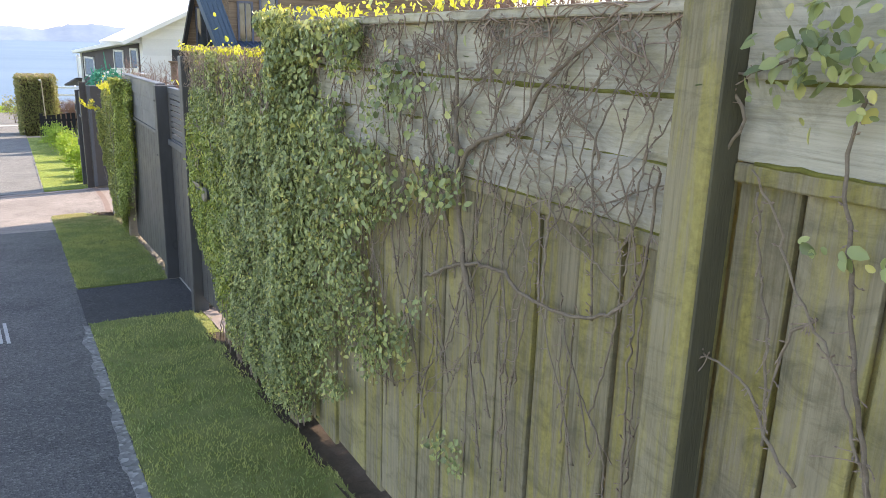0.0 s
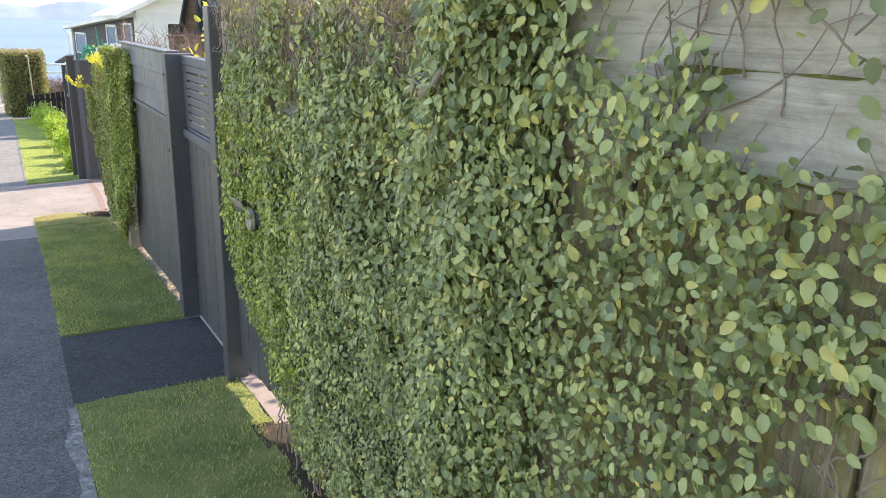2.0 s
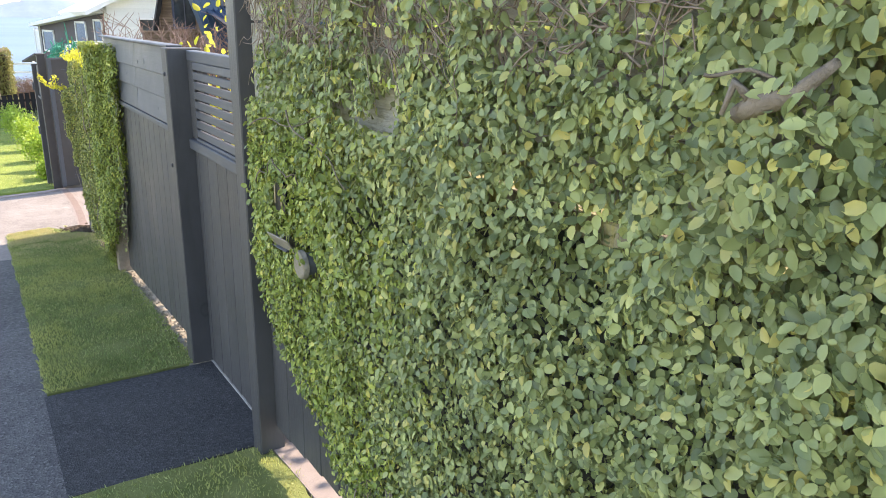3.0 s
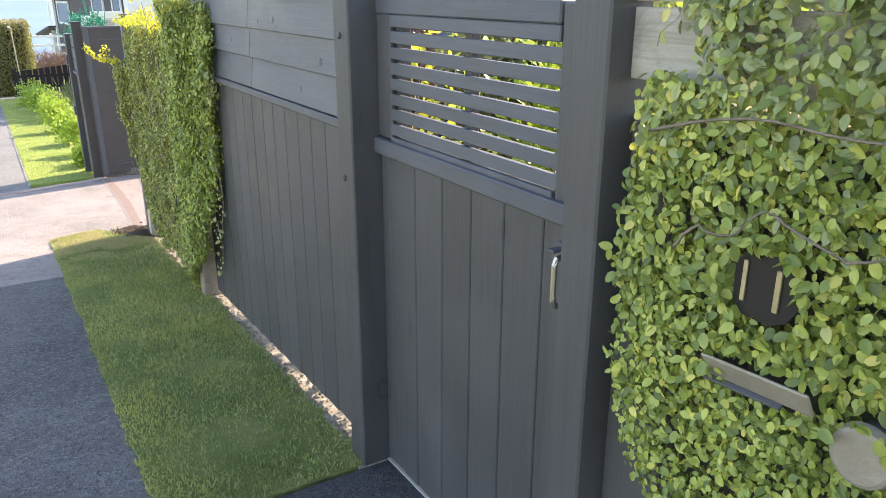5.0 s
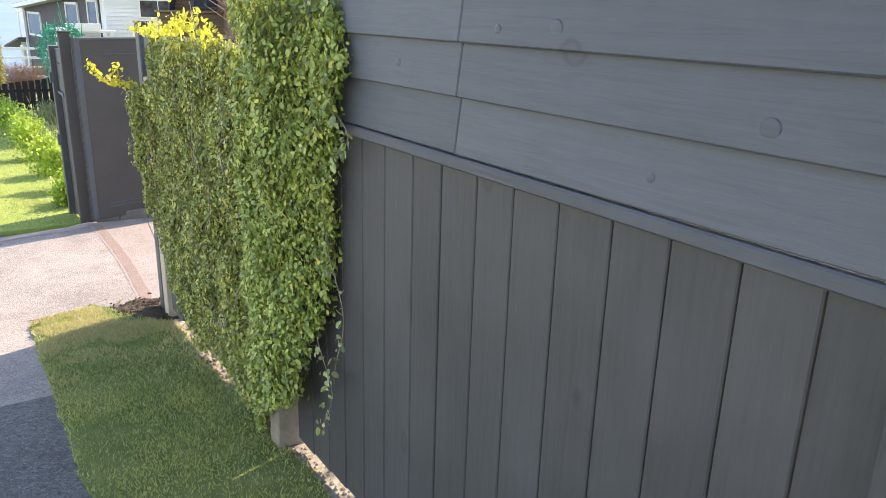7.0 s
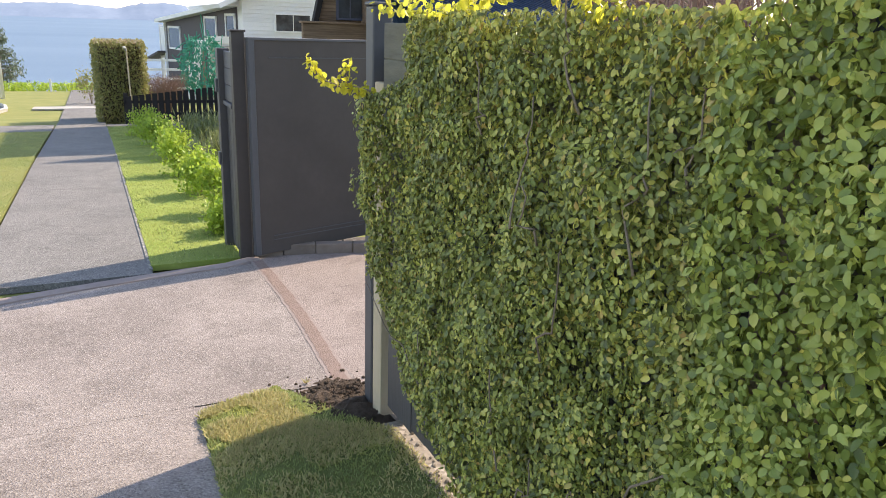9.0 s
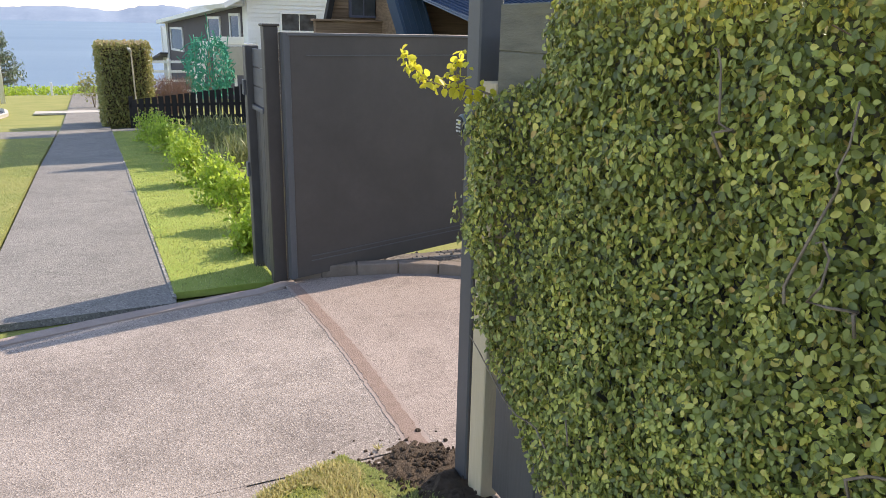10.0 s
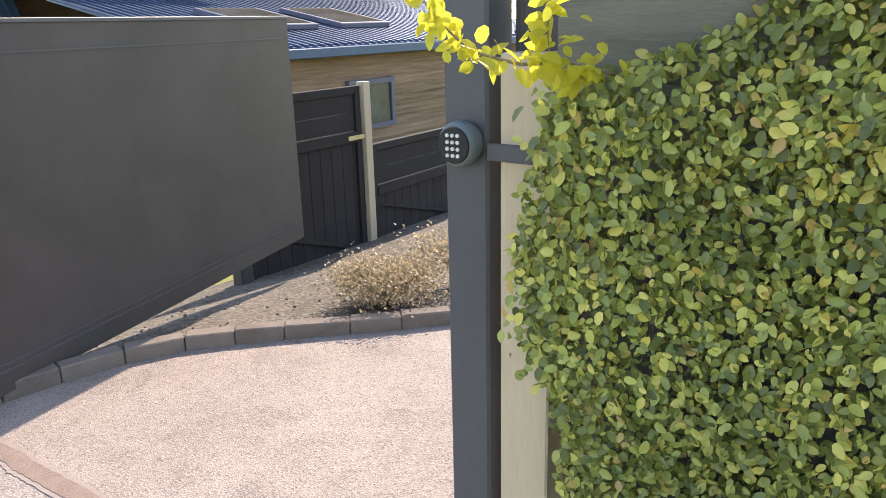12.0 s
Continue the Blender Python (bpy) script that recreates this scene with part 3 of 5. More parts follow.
sheet("path_strip", -1.6, 0.35, 35.0, 36.2, 0.006, M_concrete, "pale concrete strip across the footpath", "path")


def road():
    out = [(-40, -20), (-3.4, -20), (-3.4, 24), (-2.9, 30), (-2.5, 33), (-2.3, 35), (-2.5, 37), (-3.2, 39), (-5, 40.5), (-9, 41), (-40, 41)]
    s = Shape()
    pts = []
    for (a, b), (c, d) in zip(out, out[1:] + out[:1]):
        k = max(1, int(math.dist((a, b), (c, d)) / 2))
        pts += [(a + (c - a) * i / k, b + (d - b) * i / k) for i in range(k)]
    s.v = [(x, y, gz(y) - 0.045) for x, y in pts]
    s.f = [tuple(range(len(pts)))]
    bm_ob = part("road", s, M_path)
    tagged(bm_ob, "grey asphalt road curving away beside the verge", "road", kind="structure")
    k = Shape()
    line = [p for p in pts if p[0] > -12 and 5 < p[1]]
    k.tube([(x, y, gz(y) - 0.0) for x, y in line], 0.07, 4)
    tagged(part("road_kerb", k, M_concrete), "low pale concrete kerb round the road corner", "kerb", kind="structure")


road()

for x, y0, y1 in ((-0.222, 5.78, 6.3), (-0.178, 5.76, 6.28)):
    sheet("paint_mark", x, x + 0.026, y0, y1, 0.0, M_paint, "worn white painted stroke on the footpath", "paint mark", thick=0.002, left=lambda y, x=x: x + 0.06 * (5.8 - y) + 0.004 * noise.noise((x, y * 20, 0)), right=lambda y, x=x: x + 0.06 * (5.8 - y) + 0.024 + 0.004 * noise.noise((x, y * 20, 9)), step=0.04)

# ---- old mossy fence ----


def old_bay(fence, y0, y1, top, joints, rail_z, base, width, seed):
    r = random.Random(seed)
    zs = [top] + joints
    for a, b in zip(zs[1:], zs):
        box_part("board", (1.148 + r.uniform(-0.004, 0.004), 1.172, y0, y1, a + 0.002, b + 0.006), M_old_h, fence, 0.003, m=Matrix.Translation((0, 0, 0)))
    box_part("cap", (1.12, 1.2, y0, y1, top + 0.008, top + 0.035), M_old_h, fence)
    box_part("rail", (1.146, 1.182, y0, y1, rail_z - 0.036, rail_z), M_old_v, fence)
    for z in joints:
        m = Shape()
        k = y0 + 0.02
        pts, rad = [], []
        while k < y1 - 0.02:
            pts.append((1.15, k, z + 0.002 + r.uniform(-0.002, 0.002)))
            rad.append(max(0.0012, 0.0042 + 0.006 * noise.noise((k * 7, z, seed))))
            k += 0.03
        m.tube(pts, rad, 6)
        part("moss", m, M_moss, fence, "line of yellow-green moss in a board joint", smooth=True)
    # unseen strips added behind the gaps to stop bright sun leaking through
    box_part("backing_strip", (1.2, 1.21, y1 - 0.05, y1 + 0.06, base(y1) + 0.02, rail_z), M_old_v, fence, 0.0)
    box_part("backing_strip", (1.187, 1.197, y0 - 0.02, y0 + 0.03, base(y0) + 0.07, rail_z - 0.045), M_old_v, fence, 0.0)
    box_part("backing_strip", (1.184, 1.196, y0, y1, rail_z - 0.08, rail_z + 0.03), M_old_v, fence, 0.0)
    y = y0
    while y < y1 - 0.01:
        w = min(width * r.uniform(0.93, 1.07), y1 - y)
        dx = r.uniform(-0.006, 0.006)
        box_part("board", (1.16 + dx, 1.18 + dx, y + 0.003, y + w - r.choice((0.003, 0.006, 0.01)), base(y) + r.uniform(0.03, 0.06), rail_z - 0.03), M_old_v, fence, 0.003)
        box_part("backing_strip", (1.187, 1.197, y + w - 0.03, min(y1, y + w + 0.03), base(y) + 0.07, rail_z - 0.045), M_old_v, fence, 0.0)
        y += w


old_fence = thing("timber_fence", "old weathered timber fence with green moss and bare vine stems", "fence", at=(1.17, 1, gz(1)))
old_fence.matrix_world = Matrix()
old_bay(old_fence, -3.2, 1.092, 1.52, [1.378, 1.234], 1.234, gz, 0.158, 1)
old_bay(old_fence, 1.208, 3.45, 1.488, [1.337, 1.2, 1.06], 1.06, gz, 0.156, 2)
box_part("post", (1.09, 1.18, 1.1, 1.205, gz(1) - 0.1, 1.6), M_old_v, old_fence, 0.006)
# thin dark sheet added so the post's near face is darker
box_part("side_board", (1.093, 1.158, 1.093, 1.0995, gz(1) - 0.08, 1.58), M_dark_facing, old_fence, 0.002, "thin dark sheet added over the side of the post")
box_part("post", (1.09, 1.18, 3.452, 3.545, gz(3.4) - 0.1, 1.5), M_old_v, old_fence, 0.006)
# panel behind the first vine
panel1 = thing("panel_fence", "dark painted timber fence panel almost hidden by vine leaves", "fence", at=(1.17, 4.6, gz(4.6)))
panel1.matrix_world = Matrix()
for k in range(3):
    box_part("board", (1.15, 1.163 + 0.012 * (k > 0), 3.55, 5.84, 0.9 + 0.15 * k + 0.01 * (k == 0), 1.04 + 0.15 * k), M_old_h, panel1, 0.002)
box_part("rail", (1.122, 1.19, 3.55, 5.72, 0.84, 0.885), M_old_v, panel1)
for k in range(14):
    y = 3.53 + 0.165 * k
    box_part("board", (1.162, 1.182, y, min(y + 0.161, 5.84), gz(y) + (0.12 if y > 5.0 else 0.05), 0.84), M_dark_v, panel1)

# ---- dark gate posts, garden gate, panel fence ----


def dark_post(name, x0, x1, y0, y1, z0, z1, label, category="post"):
    s = Shape().box(x0, x1, y0, y1, z0, z1, bevel=0.005)
    return tagged(part(name, s, M_dark_v), label, category)


dark_post("gate_post", 1.09, 1.2, 5.84, 5.945, -0.72, 1.325, "tall square dark painted timber gate post")
# second post runs deeper at the back to close a light leak
dark_post("gate_post", 1.09, 1.265, 7.005, 7.12, -0.76, 1.06, "square dark painted timber gate post beside the panel fence")

garden_gate = thing("garden_gate", "dark painted timber garden gate with slatted upper half, closed", "gate", at=(1.2, 6.45, -0.6))
garden_gate.matrix_world = Matrix()
gx = 1.19
box_part("stile", (gx - 0.002, gx + 0.045, 5.955, 6.09, -0.58, 1.045), M_dark_v, garden_gate)
box_part("stile", (gx - 0.002, gx + 0.018, 6.91, 7.003, 0.61, 0.998), M_dark_v, garden_gate)
box_part("top_rail", (gx - 0.004, gx + 0.05, 6.097, 7.003, 0.998, 1.05), M_dark_h, garden_gate)
box_part("mid_rail", (gx - 0.022, gx + 0.05, 5.96, 7.003, 0.555, 0.607), M_dark_h, garden_gate)
box_part("muntin", (gx + 0.019, gx + 0.045, 6.475, 6.515, 0.607, 0.998), M_dark_v, garden_gate)
for k in range(7):
    z = 0.948 - 0.0478 * k
    box_part("slat", (gx, gx + 0.018, 6.03, 6.94, z - 0.0355, z), M_dark_h, garden_gate, 0.002)
box_part("slat_rail", (gx - 0.002, gx + 0.03, 6.097, 6.91, 0.96, 0.997), M_dark_h, garden_gate, 0.003)
box_part("sill", (gx - 0.006, gx + 0.04, 6.097, 6.91, 0.6, 0.621), M_dark_h, garden_gate, 0.003)
for a, bb in ((6.06, 6.115), (6.885, 6.95)):
    box_part("slat_backing", (gx + 0.019, gx + 0.04, a, bb, 0.61, 0.99), M_dark_v, garden_gate, 0.002)
edges = [5.96, 6.13, 6.293, 6.451, 6.608, 6.772, 6.939, 7.003]
for a, b in zip(edges, edges[1:]):
    box_part("board", (gx + 0.004, gx + 0.024, a + 0.002, b - 0.002, gz(b) + 0.02, 0.553), M_dark_v, garden_gate, 0.003)
# unseen blocks added behind both gate edges to keep daylight out
box_part("gate_stop", (gx + 0.046, gx + 0.07, 6.9, 7.06, -0.6, 1.04), M_dark_v, garden_gate)
box_part("gate_stop", (gx + 0.046, gx + 0.07, 5.9, 6.03, -0.6, 1.04), M_dark_v, garden_gate)
latch = part("handle", Shape().tube([(1.19, 6.03, 0.485), (1.155, 6.03, 0.48), (1.15, 6.03, 0.465), (1.15, 6.03, 0.375), (1.155, 6.03, 0.362), (1.19, 6.03, 0.358)], 0.0075, 8), M_steel, garden_gate, "steel pull handle")
part("latch", Shape().box(1.176, 1.188, 6.01, 6.06, 0.49, 0.512, bevel=0.003).box(1.14, 1.176, 6.025, 6.05, 0.497, 0.503, bevel=0.002), M_metal_dark, garden_gate, "dark latch plate")

panel2 = thing("panel_fence", "dark painted timber fence panel with upright boards and three level boards", "fence", at=(1.17, 8, gz(8)))
panel2.matrix_world = Matrix()
for a, b in ((0.64, 0.775), (0.777, 0.902), (0.904, 1.05)):
    for p, q in ((7.125, 8.21), (8.213, 9.4)):
        tilt = Matrix.Translation((1.155, 0, a)) @ Matrix.Rotation(radians(7), 4, "Y") @ Matrix.Translation((-1.155, 0, -a))
        box_part("board", (1.14, 1.162, p, q, a, b + 0.012), M_dark_h, panel2, 0.003, m=tilt)
box_part("cap", (1.12, 1.2, 7.125, 9.4, 1.058, 1.072), M_dark_h, panel2)
box_part("rail", (1.135, 1.19, 7.125, 9.4, 0.605, 0.637), M_dark_h, panel2)
joints = [7.125, 7.26, 7.404, 7.55, 7.692, 7.846, 7.998, 8.139, 8.294, 8.438, 8.597, 8.74, 8.885, 9.03, 9.18, 9.34]
for i, (a, b) in enumerate(zip(joints, joints[1:])):
    g = {8: 0.006, 12: 0.005}.get(i, 0.002)
    box_part("board", (1.16, 1.18, a + g, b - 0.002, gz(a) + 0.042, 0.605), M_dark_v, panel2, 0.003)

for y, z, r, base in ((7.875, 0.946, 0.019, 0.904), (7.381, 0.817, 0.018, 0.777), (8.063, 0.939, 0.011, 0.904), (8.5, 0.84, 0.012, 0.777), (7.6, 0.7, 0.01, 0.64)):
    x = 1.14 + (z - base) * 0.1228
    k = Shape().tube([(x + 0.004, y, z), (x - 0.0006, y, z), (x - 0.0016, y, z)], [r, r, r * 0.82], 20)
    part("knot", k, M_dark_h, panel2, smooth=True)
for y, z in ((7.075, 0.46), (7.07, 0.93)):
    tagged(part("bolt_head", Shape().tube([(1.092, y, z), (1.085, y, z), (1.082, y, z)], [0.011, 0.01, 0.005], 12), M_dark_v, smooth=True), "painted coach bolt head on the gate post", "bolt")

post2 = dark_post("fence_post", 1.08, 1.19, 9.36, 9.46, -1.0, 1.0, "brown timber post under hanging vine")
post2.data.materials[0] = M_stem
panel3 = thing("panel_fence", "dark painted timber fence panel smothered in leafy vine", "fence", at=(1.17, 10.5, gz(10.5)))
panel3.matrix_world = Matrix()
for a, b in ((0.355, 0.5), (0.5, 0.646), (0.646, 0.79)):
    box_part("board", (1.15, 1.172, 9.47, 11.542, a, b), M_greyboard, panel3)
# dark strip added behind the post gap so no sunlight shows through
box_part("cover_strip", (1.227, 1.237, 11.4, 11.665, -1.0, 0.7), M_dark_v, panel3)
box_part("rail", (1.135, 1.19, 9.47, 11.48, 0.31, 0.355), M_dark_h, panel3)
for k in range(14):
    y = 9.47 + 0.145 * k
    box_part("board", (1.16 + 0.006 * (k % 2), 1.18 + 0.006 * (k % 2), y - 0.012, min(y + 0.15, 11.49), gz(y) + 0.06, 0.31), M_dark_v, panel3)

end_post = thing("fence_post", "pale treated pine end post beside the driveway", "post", at=(1.17, 11.55, -1))
end_post.matrix_world = Matrix()
box_part("post", (1.15, 1.225, 11.545, 11.65, -1.1, 0.545), M_pale_timber, end_post)
box_part("bracket", (1.134, 1.15, 11.5, 11.668, 0.36, 0.39), M_metal_dark, end_post, 0.002)

drive_post = thing("gate_post", "square charcoal steel driveway gate post with keypad", "post", at=(1.17, 11.69, -1))
drive_post.matrix_world = Matrix()
box_part("post", (1.15, 1.24, 11.675, 11.77, -1.12, 0.86), M_metal_dark, drive_post, 0.006)
box_part("cap", (1.145, 1.245, 11.67, 11.775, 0.86, 0.875), M_metal_dark, drive_post, 0.004)

rng = np.random.default_rng(17)
heap = Shape()
for i in range(30):
    for k in range(30):
        u, v = i / 29 - 0.5, k / 29 - 0.5
        x, y = 1.04 + 0.72 * u, 11.8 + 0.86 * v
        r = math.hypot(u, v) * 2
        heap.v.append((x, y, gz(y) - 0.024 + 0.04 * max(0, 1 - r) + 0.03 * noise.noise((x * 7, y * 7, 0)) * max(0, 1 - r * 0.7) + 0.022 * noise.noise((x * 34, y * 34, 3)) + 0.02 * max(0, 1 - r * r)))
        if i and k:
            q = i * 30 + k
            heap.f.append((q, q - 1, q - 31, q - 30))
tagged(part("soil_heap", heap, M_soil), "small heap of loose dark soil at the post foot", "soil", kind="structure")
clods = Shape()
for _ in range(420):
    x, y = rng.normal(1.04, 0.12), rng.normal(11.84, 0.13)
    r = rng.choice((0.003, 0.005, 0.008, 0.013), p=(0.4, 0.3, 0.2, 0.1))
    h = gz(y) + 0.03 * max(0.0, 1 - math.hypot(x - 1.04, y - 11.8) / 0.36)
    clods.box(x - r, x + r, y - r, y + r * 0.7, h - 0.005, h + r * 1.2, m=None, bevel=r * 0.45)
tagged(part("soil_clods", clods, M_soil), "loose crumbs of dark soil on the grass", "soil", kind="stuff")

keypad = thing("keypad", "round grey gate keypad with pale buttons", "keypad", at=(1.07, 11.69, 0.395))
keypad.matrix_world = Matrix()
kx, ky, kz = 1.15, 11.717, 0.388
s = Shape().tube([(kx, ky, kz), (kx - 0.02, ky, kz), (kx - 0.036, ky, kz), (kx - 0.046, ky, kz)], [0.036, 0.042, 0.04, 0.034], 28)
part("housing", s, M_grey, keypad, smooth=True)
face = part("face", Shape().tube([(kx - 0.045, ky, kz), (kx - 0.049, ky, kz)], [0.034, 0.032], 28), M_blackplastic, keypad, "black round face")
for i in range(3):
    for j in range(4):
        b = Shape().tube([(kx - 0.048, ky + 0.011 * (i - 1), kz + 0.012 * (j - 1.5)), (kx - 0.052, ky + 0.011 * (i - 1), kz + 0.012 * (j - 1.5))], 0.0036, 8)
        part("button", b, M_button, face)

# ---- driveway gate ----
drive_gate = thing("driveway_gate", "large charcoal driveway gate leaf standing open", "gate", at=(1.17, 14.58, -1.1))
dg_dir = Vector((2.79, 0.57, 0)).normalized()
dg_m = Matrix(((dg_dir.x, -dg_dir.y, 0, 1.2), (dg_dir.y, dg_dir.x, 0, 14.58), (0, 0, 1, 0), (0, 0, 0, 1)))
drive_gate.matrix_world = Matrix()
L = 2.82
part("sheet", Shape().prism([(0.0, -1.1), (L, -1.0), (L, 0.64), (0.0, 0.64)], 0.0, 0.03, "y"), M_gate, drive_gate).matrix_world = dg_m
part("top_rail", Shape().box(-0.005, L + 0.005, -0.012, 0.042, 0.64, 0.662, bevel=0.003), M_metal_dark, drive_gate).matrix_world = dg_m
part("bead", Shape().box(0.14, L - 0.1, -0.006, 0.0, 0.505, 0.512), M_metal_dark, drive_gate).matrix_world = dg_m
for dz in (0.0, 0.035):
    part("bead", Shape().prism([(0.14, -0.985 + dz), (L - 0.06, -0.9 + dz), (L - 0.06, -0.893 + dz), (0.14, -0.978 + dz)], -0.006, 0.0, "y"), M_metal_dark, drive_gate).matrix_world = dg_m
part("stile", Shape().box(-0.03, 0.02, -0.01, 0.04, -1.1, 0.662, bevel=0.004), M_metal_dark, drive_gate).matrix_world = dg_m
hinge_post = thing("gate_post", "square dark driveway gate post with a flat cap", "post", at=(1.12, 14.7, -1.1))
hinge_post.matrix_world = Matrix()
box_part("post", (1.06, 1.16, 14.64, 14.74, -1.2, 0.7), M_gate, hinge_post, 0.005)
box_part("cap", (1.05, 1.17, 14.63, 14.75, 0.7, 0.716), M_gate, hinge_post, 0.004)
part("hinge", Shape().tube([(1.165, 14.625, -1.12), (1.165, 14.625, 0.66)], 0.009, 8), M_gate, hinge_post, "dark hinge rod")
stub = thing("panel_fence", "short dark timber fence panel beside the driveway gate", "fence", at=(1.1, 15, -1.15))
stub.matrix_world = Matrix()
box_part("post", (1.02, 1.12, 15.12, 15.22, -1.25, 0.56), M_dark_v, stub, 0.005)
for k in range(3):
    box_part("board", (1.07, 1.09, 14.74, 15.12, 0.14 + 0.135 * k, 0.27 + 0.135 * k), M_dark_h, stub)
box_part("rail", (1.05, 1.1, 14.74, 15.12, 0.1, 0.135), M_dark_h, stub)
for k in range(3):
    box_part("board", (1.08, 1.1, 14.745 + 0.126 * k, 14.867 + 0.126 * k, -1.12, 0.1), M_dark_v, stub)
for z in (0.2, -0.42):
    box_part("bracket", (1.0, 1.02, 15.14, 15.2, z, z + 0.11), M_metal_dark, stub, 0.003)

# ---- kerb and bed ----
kerb = thing("garden_kerb", "curved row of weathered brown concrete kerb blocks", "kerb", at=(2, 14.5, -1.1))
kerb.matrix_world = Matrix()
for (a, b), (c, d) in zip(KERB, KERB[1:]):
    ln = math.dist((a, b), (c, d))
    m = Matrix.Translation((a, b, gz(b))) @ Matrix.Rotation(math.atan2(d - b, c - a), 4, "Z")
    part("block", Shape().box(0.0015, ln - 0.0015, 0.0, 0.1, -0.05, 0.09 + random.uniform(-0.004, 0.004), bevel=0.007), M_kerb, kerb).matrix_world = m


def bed():
    s = Shape()
    n = 8
    for i, (a, b) in enumerate(KERB):
        far = (a + 1.6 * (a - 1.18) / 2.8, max(16.0, b + 0.6))
        for k in range(n):
            u = k / (n - 1)
            x, y = a + (far[0] - a) * u, b + 0.06 + (far[1] - b) * u
            s.v.append((x, y, -1.07 + 0.03 * noise.noise((x * 5, y * 5, 0)) - 0.44 * u ** 1.4))
    for i in range(len(KERB) - 1):
        for k in range(n - 1):
            q = i * n + k
            s.f.append((q, q + n, q + n + 1, q + 1))
    tagged(part("garden_bed", s, M_bedsoil), "dark stony garden bed soil behind the kerb", "soil", kind="structure")
    t = Shape()
    t.v = [(1.3, 15.8, -1.5), (9, 15.8, -1.5), (11, 18.5, -1.65), (1.3, 18.5, -1.6)]
    t.f = [(0, 1, 2, 3)]
    tagged(part("back_lawn", t, M_dryturf), "pale sunny grass behind the garden bed", "lawn", kind="structure")
    rng = np.random.default_rng(5)
    g = Shape()
    for _ in range(160):
        i = rng.integers(0, 10)
        a, b = KERB[i]
        u = rng.uniform(0.05, 0.95)
        x, y = a + 1.6 * (a - 1.18) / 2.8 * u + rng.uniform(0, 0.3), b + 0.06 + (max(16.0, b + 0.6) - b) * u
        r = rng.uniform(0.004, 0.013)
        z = -1.078 - 0.44 * u ** 1.4
        g.tube([(x, y, z - r * 0.5), (x + r * 0.2, y, z + r * 0.3), (x, y + r * 0.3, z + r * 0.8)], [r, r * 0.95, r * 0.4], 5)
    tagged(part("soil_clods", g, M_kerb), "loose stones and crumbs on the garden bed", "soil", kind="stuff")


bed()

# ---- inner timber gates ----


def inner_gate(p, q, top_p, top_q, base):
    g = thing("timber_gate", "dark stained ledged timber gate with level upper boards", "gate", at=(p[0], p[1], base))
    g.matrix_world = Matrix()
    d = Vector((q[0] - p[0], q[1] - p[1], 0))
    ln, d = d.length, d.normalized()
    m = Matrix(((d.x, -d.y, 0, p[0]), (d.y, d.x, 0, p[1]), (0, 0, 1, 0), (0, 0, 0, 1)))
    h = top_p

    def add(name, b, mt=M_black):
        part(name, Shape().box(*b, bevel=0.004), mt, g).matrix_world = m
    add("stile", (0, 0.07, -0.02, 0.03, base, h))
    add("stile", (ln - 0.07, ln, -0.02, 0.03, base, h))
    add("top_rail", (0.07, ln - 0.07, -0.02, 0.03, h - 0.07, h))
    add("mid_rail", (0.07, ln - 0.07, -0.03, 0.03, h - 0.5, h - 0.41))
    add("bottom_rail", (0.07, ln - 0.07, -0.02, 0.03, base, base + 0.09))
    for k in range(2):
        add("board", (0.07, ln - 0.07, 0.0, 0.02, h - 0.4 + 0.165 * k, h - 0.24 + 0.165 * k))
    k = 0.07
    while k < ln - 0.08:
        add("board", (k + 0.0005, min(k + 0.14, ln - 0.07), 0.005, 0.022, base + 0.09, h - 0.5))
        k += 0.1405
    part("brace", Shape().prism([(0.07, base + 0.5), (0.16, base + 0.5), (ln - 0.07, base + 0.12), (ln - 0.16, base + 0.1)], -0.018, 0.004, "y"), M_black, g).matrix_world = m
    part("hinge", Shape().box(ln - 0.2, ln + 0.02, -0.036, -0.03, h - 0.48, h - 0.44), M_brass, g, "weathered strap hinge").matrix_world = m
    return g


inner_gate((3.75, 15.6), (5.2, 15.6), 0.06, 0.06, -1.55)
inner_gate((5.32, 15.6), (7.0, 15.65), -0.5, -0.5, -1.6)
tagged(part("gate_post", Shape().box(5.22, 5.31, 15.55, 15.64, -1.6, 0.09, bevel=0.004), M_pale_timber), "pale timber post between the two dark gates", "post")
tagged(part("post_stub", Shape().box(3.62, 3.74, 15.52, 15.64, -1.6, -1.2, bevel=0.01), M_dark_v), "short dark timber post stub in the garden bed", "post")

# ---- vines ----


def stem(s, rng, start, end, r0, r1, wander=0.05, x=1.135, steps=14):
    """A woody stem that wanders over the fence from start to end (y, z)."""
    pts, rad = [], []
    w = rng.normal(0, 1, 4)
    for i in range(steps + 1):
        u = i / steps
        y = start[0] + (end[0] - start[0]) * u + wander * (math.sin(u * 6 + w[0]) * 0.6 + math.sin(u * 15 + w[1]) * 0.3 + rng.normal(0, 0.12)) * math.sin(math.pi * min(1, u * 1.3 + 0.05))
        z = start[1] + (end[1] - start[1]) * u + wander * 0.5 * math.sin(u * 9 + w[2]) * (abs(start[1] - end[1]) < 0.4)
        pts.append((x - 0.008 - 0.012 * abs(math.sin(u * 8 + w[3])), y, z))
        rad.append(r0 + (r1 - r0) * u)
    s.tube(pts, rad, 5)
    return pts


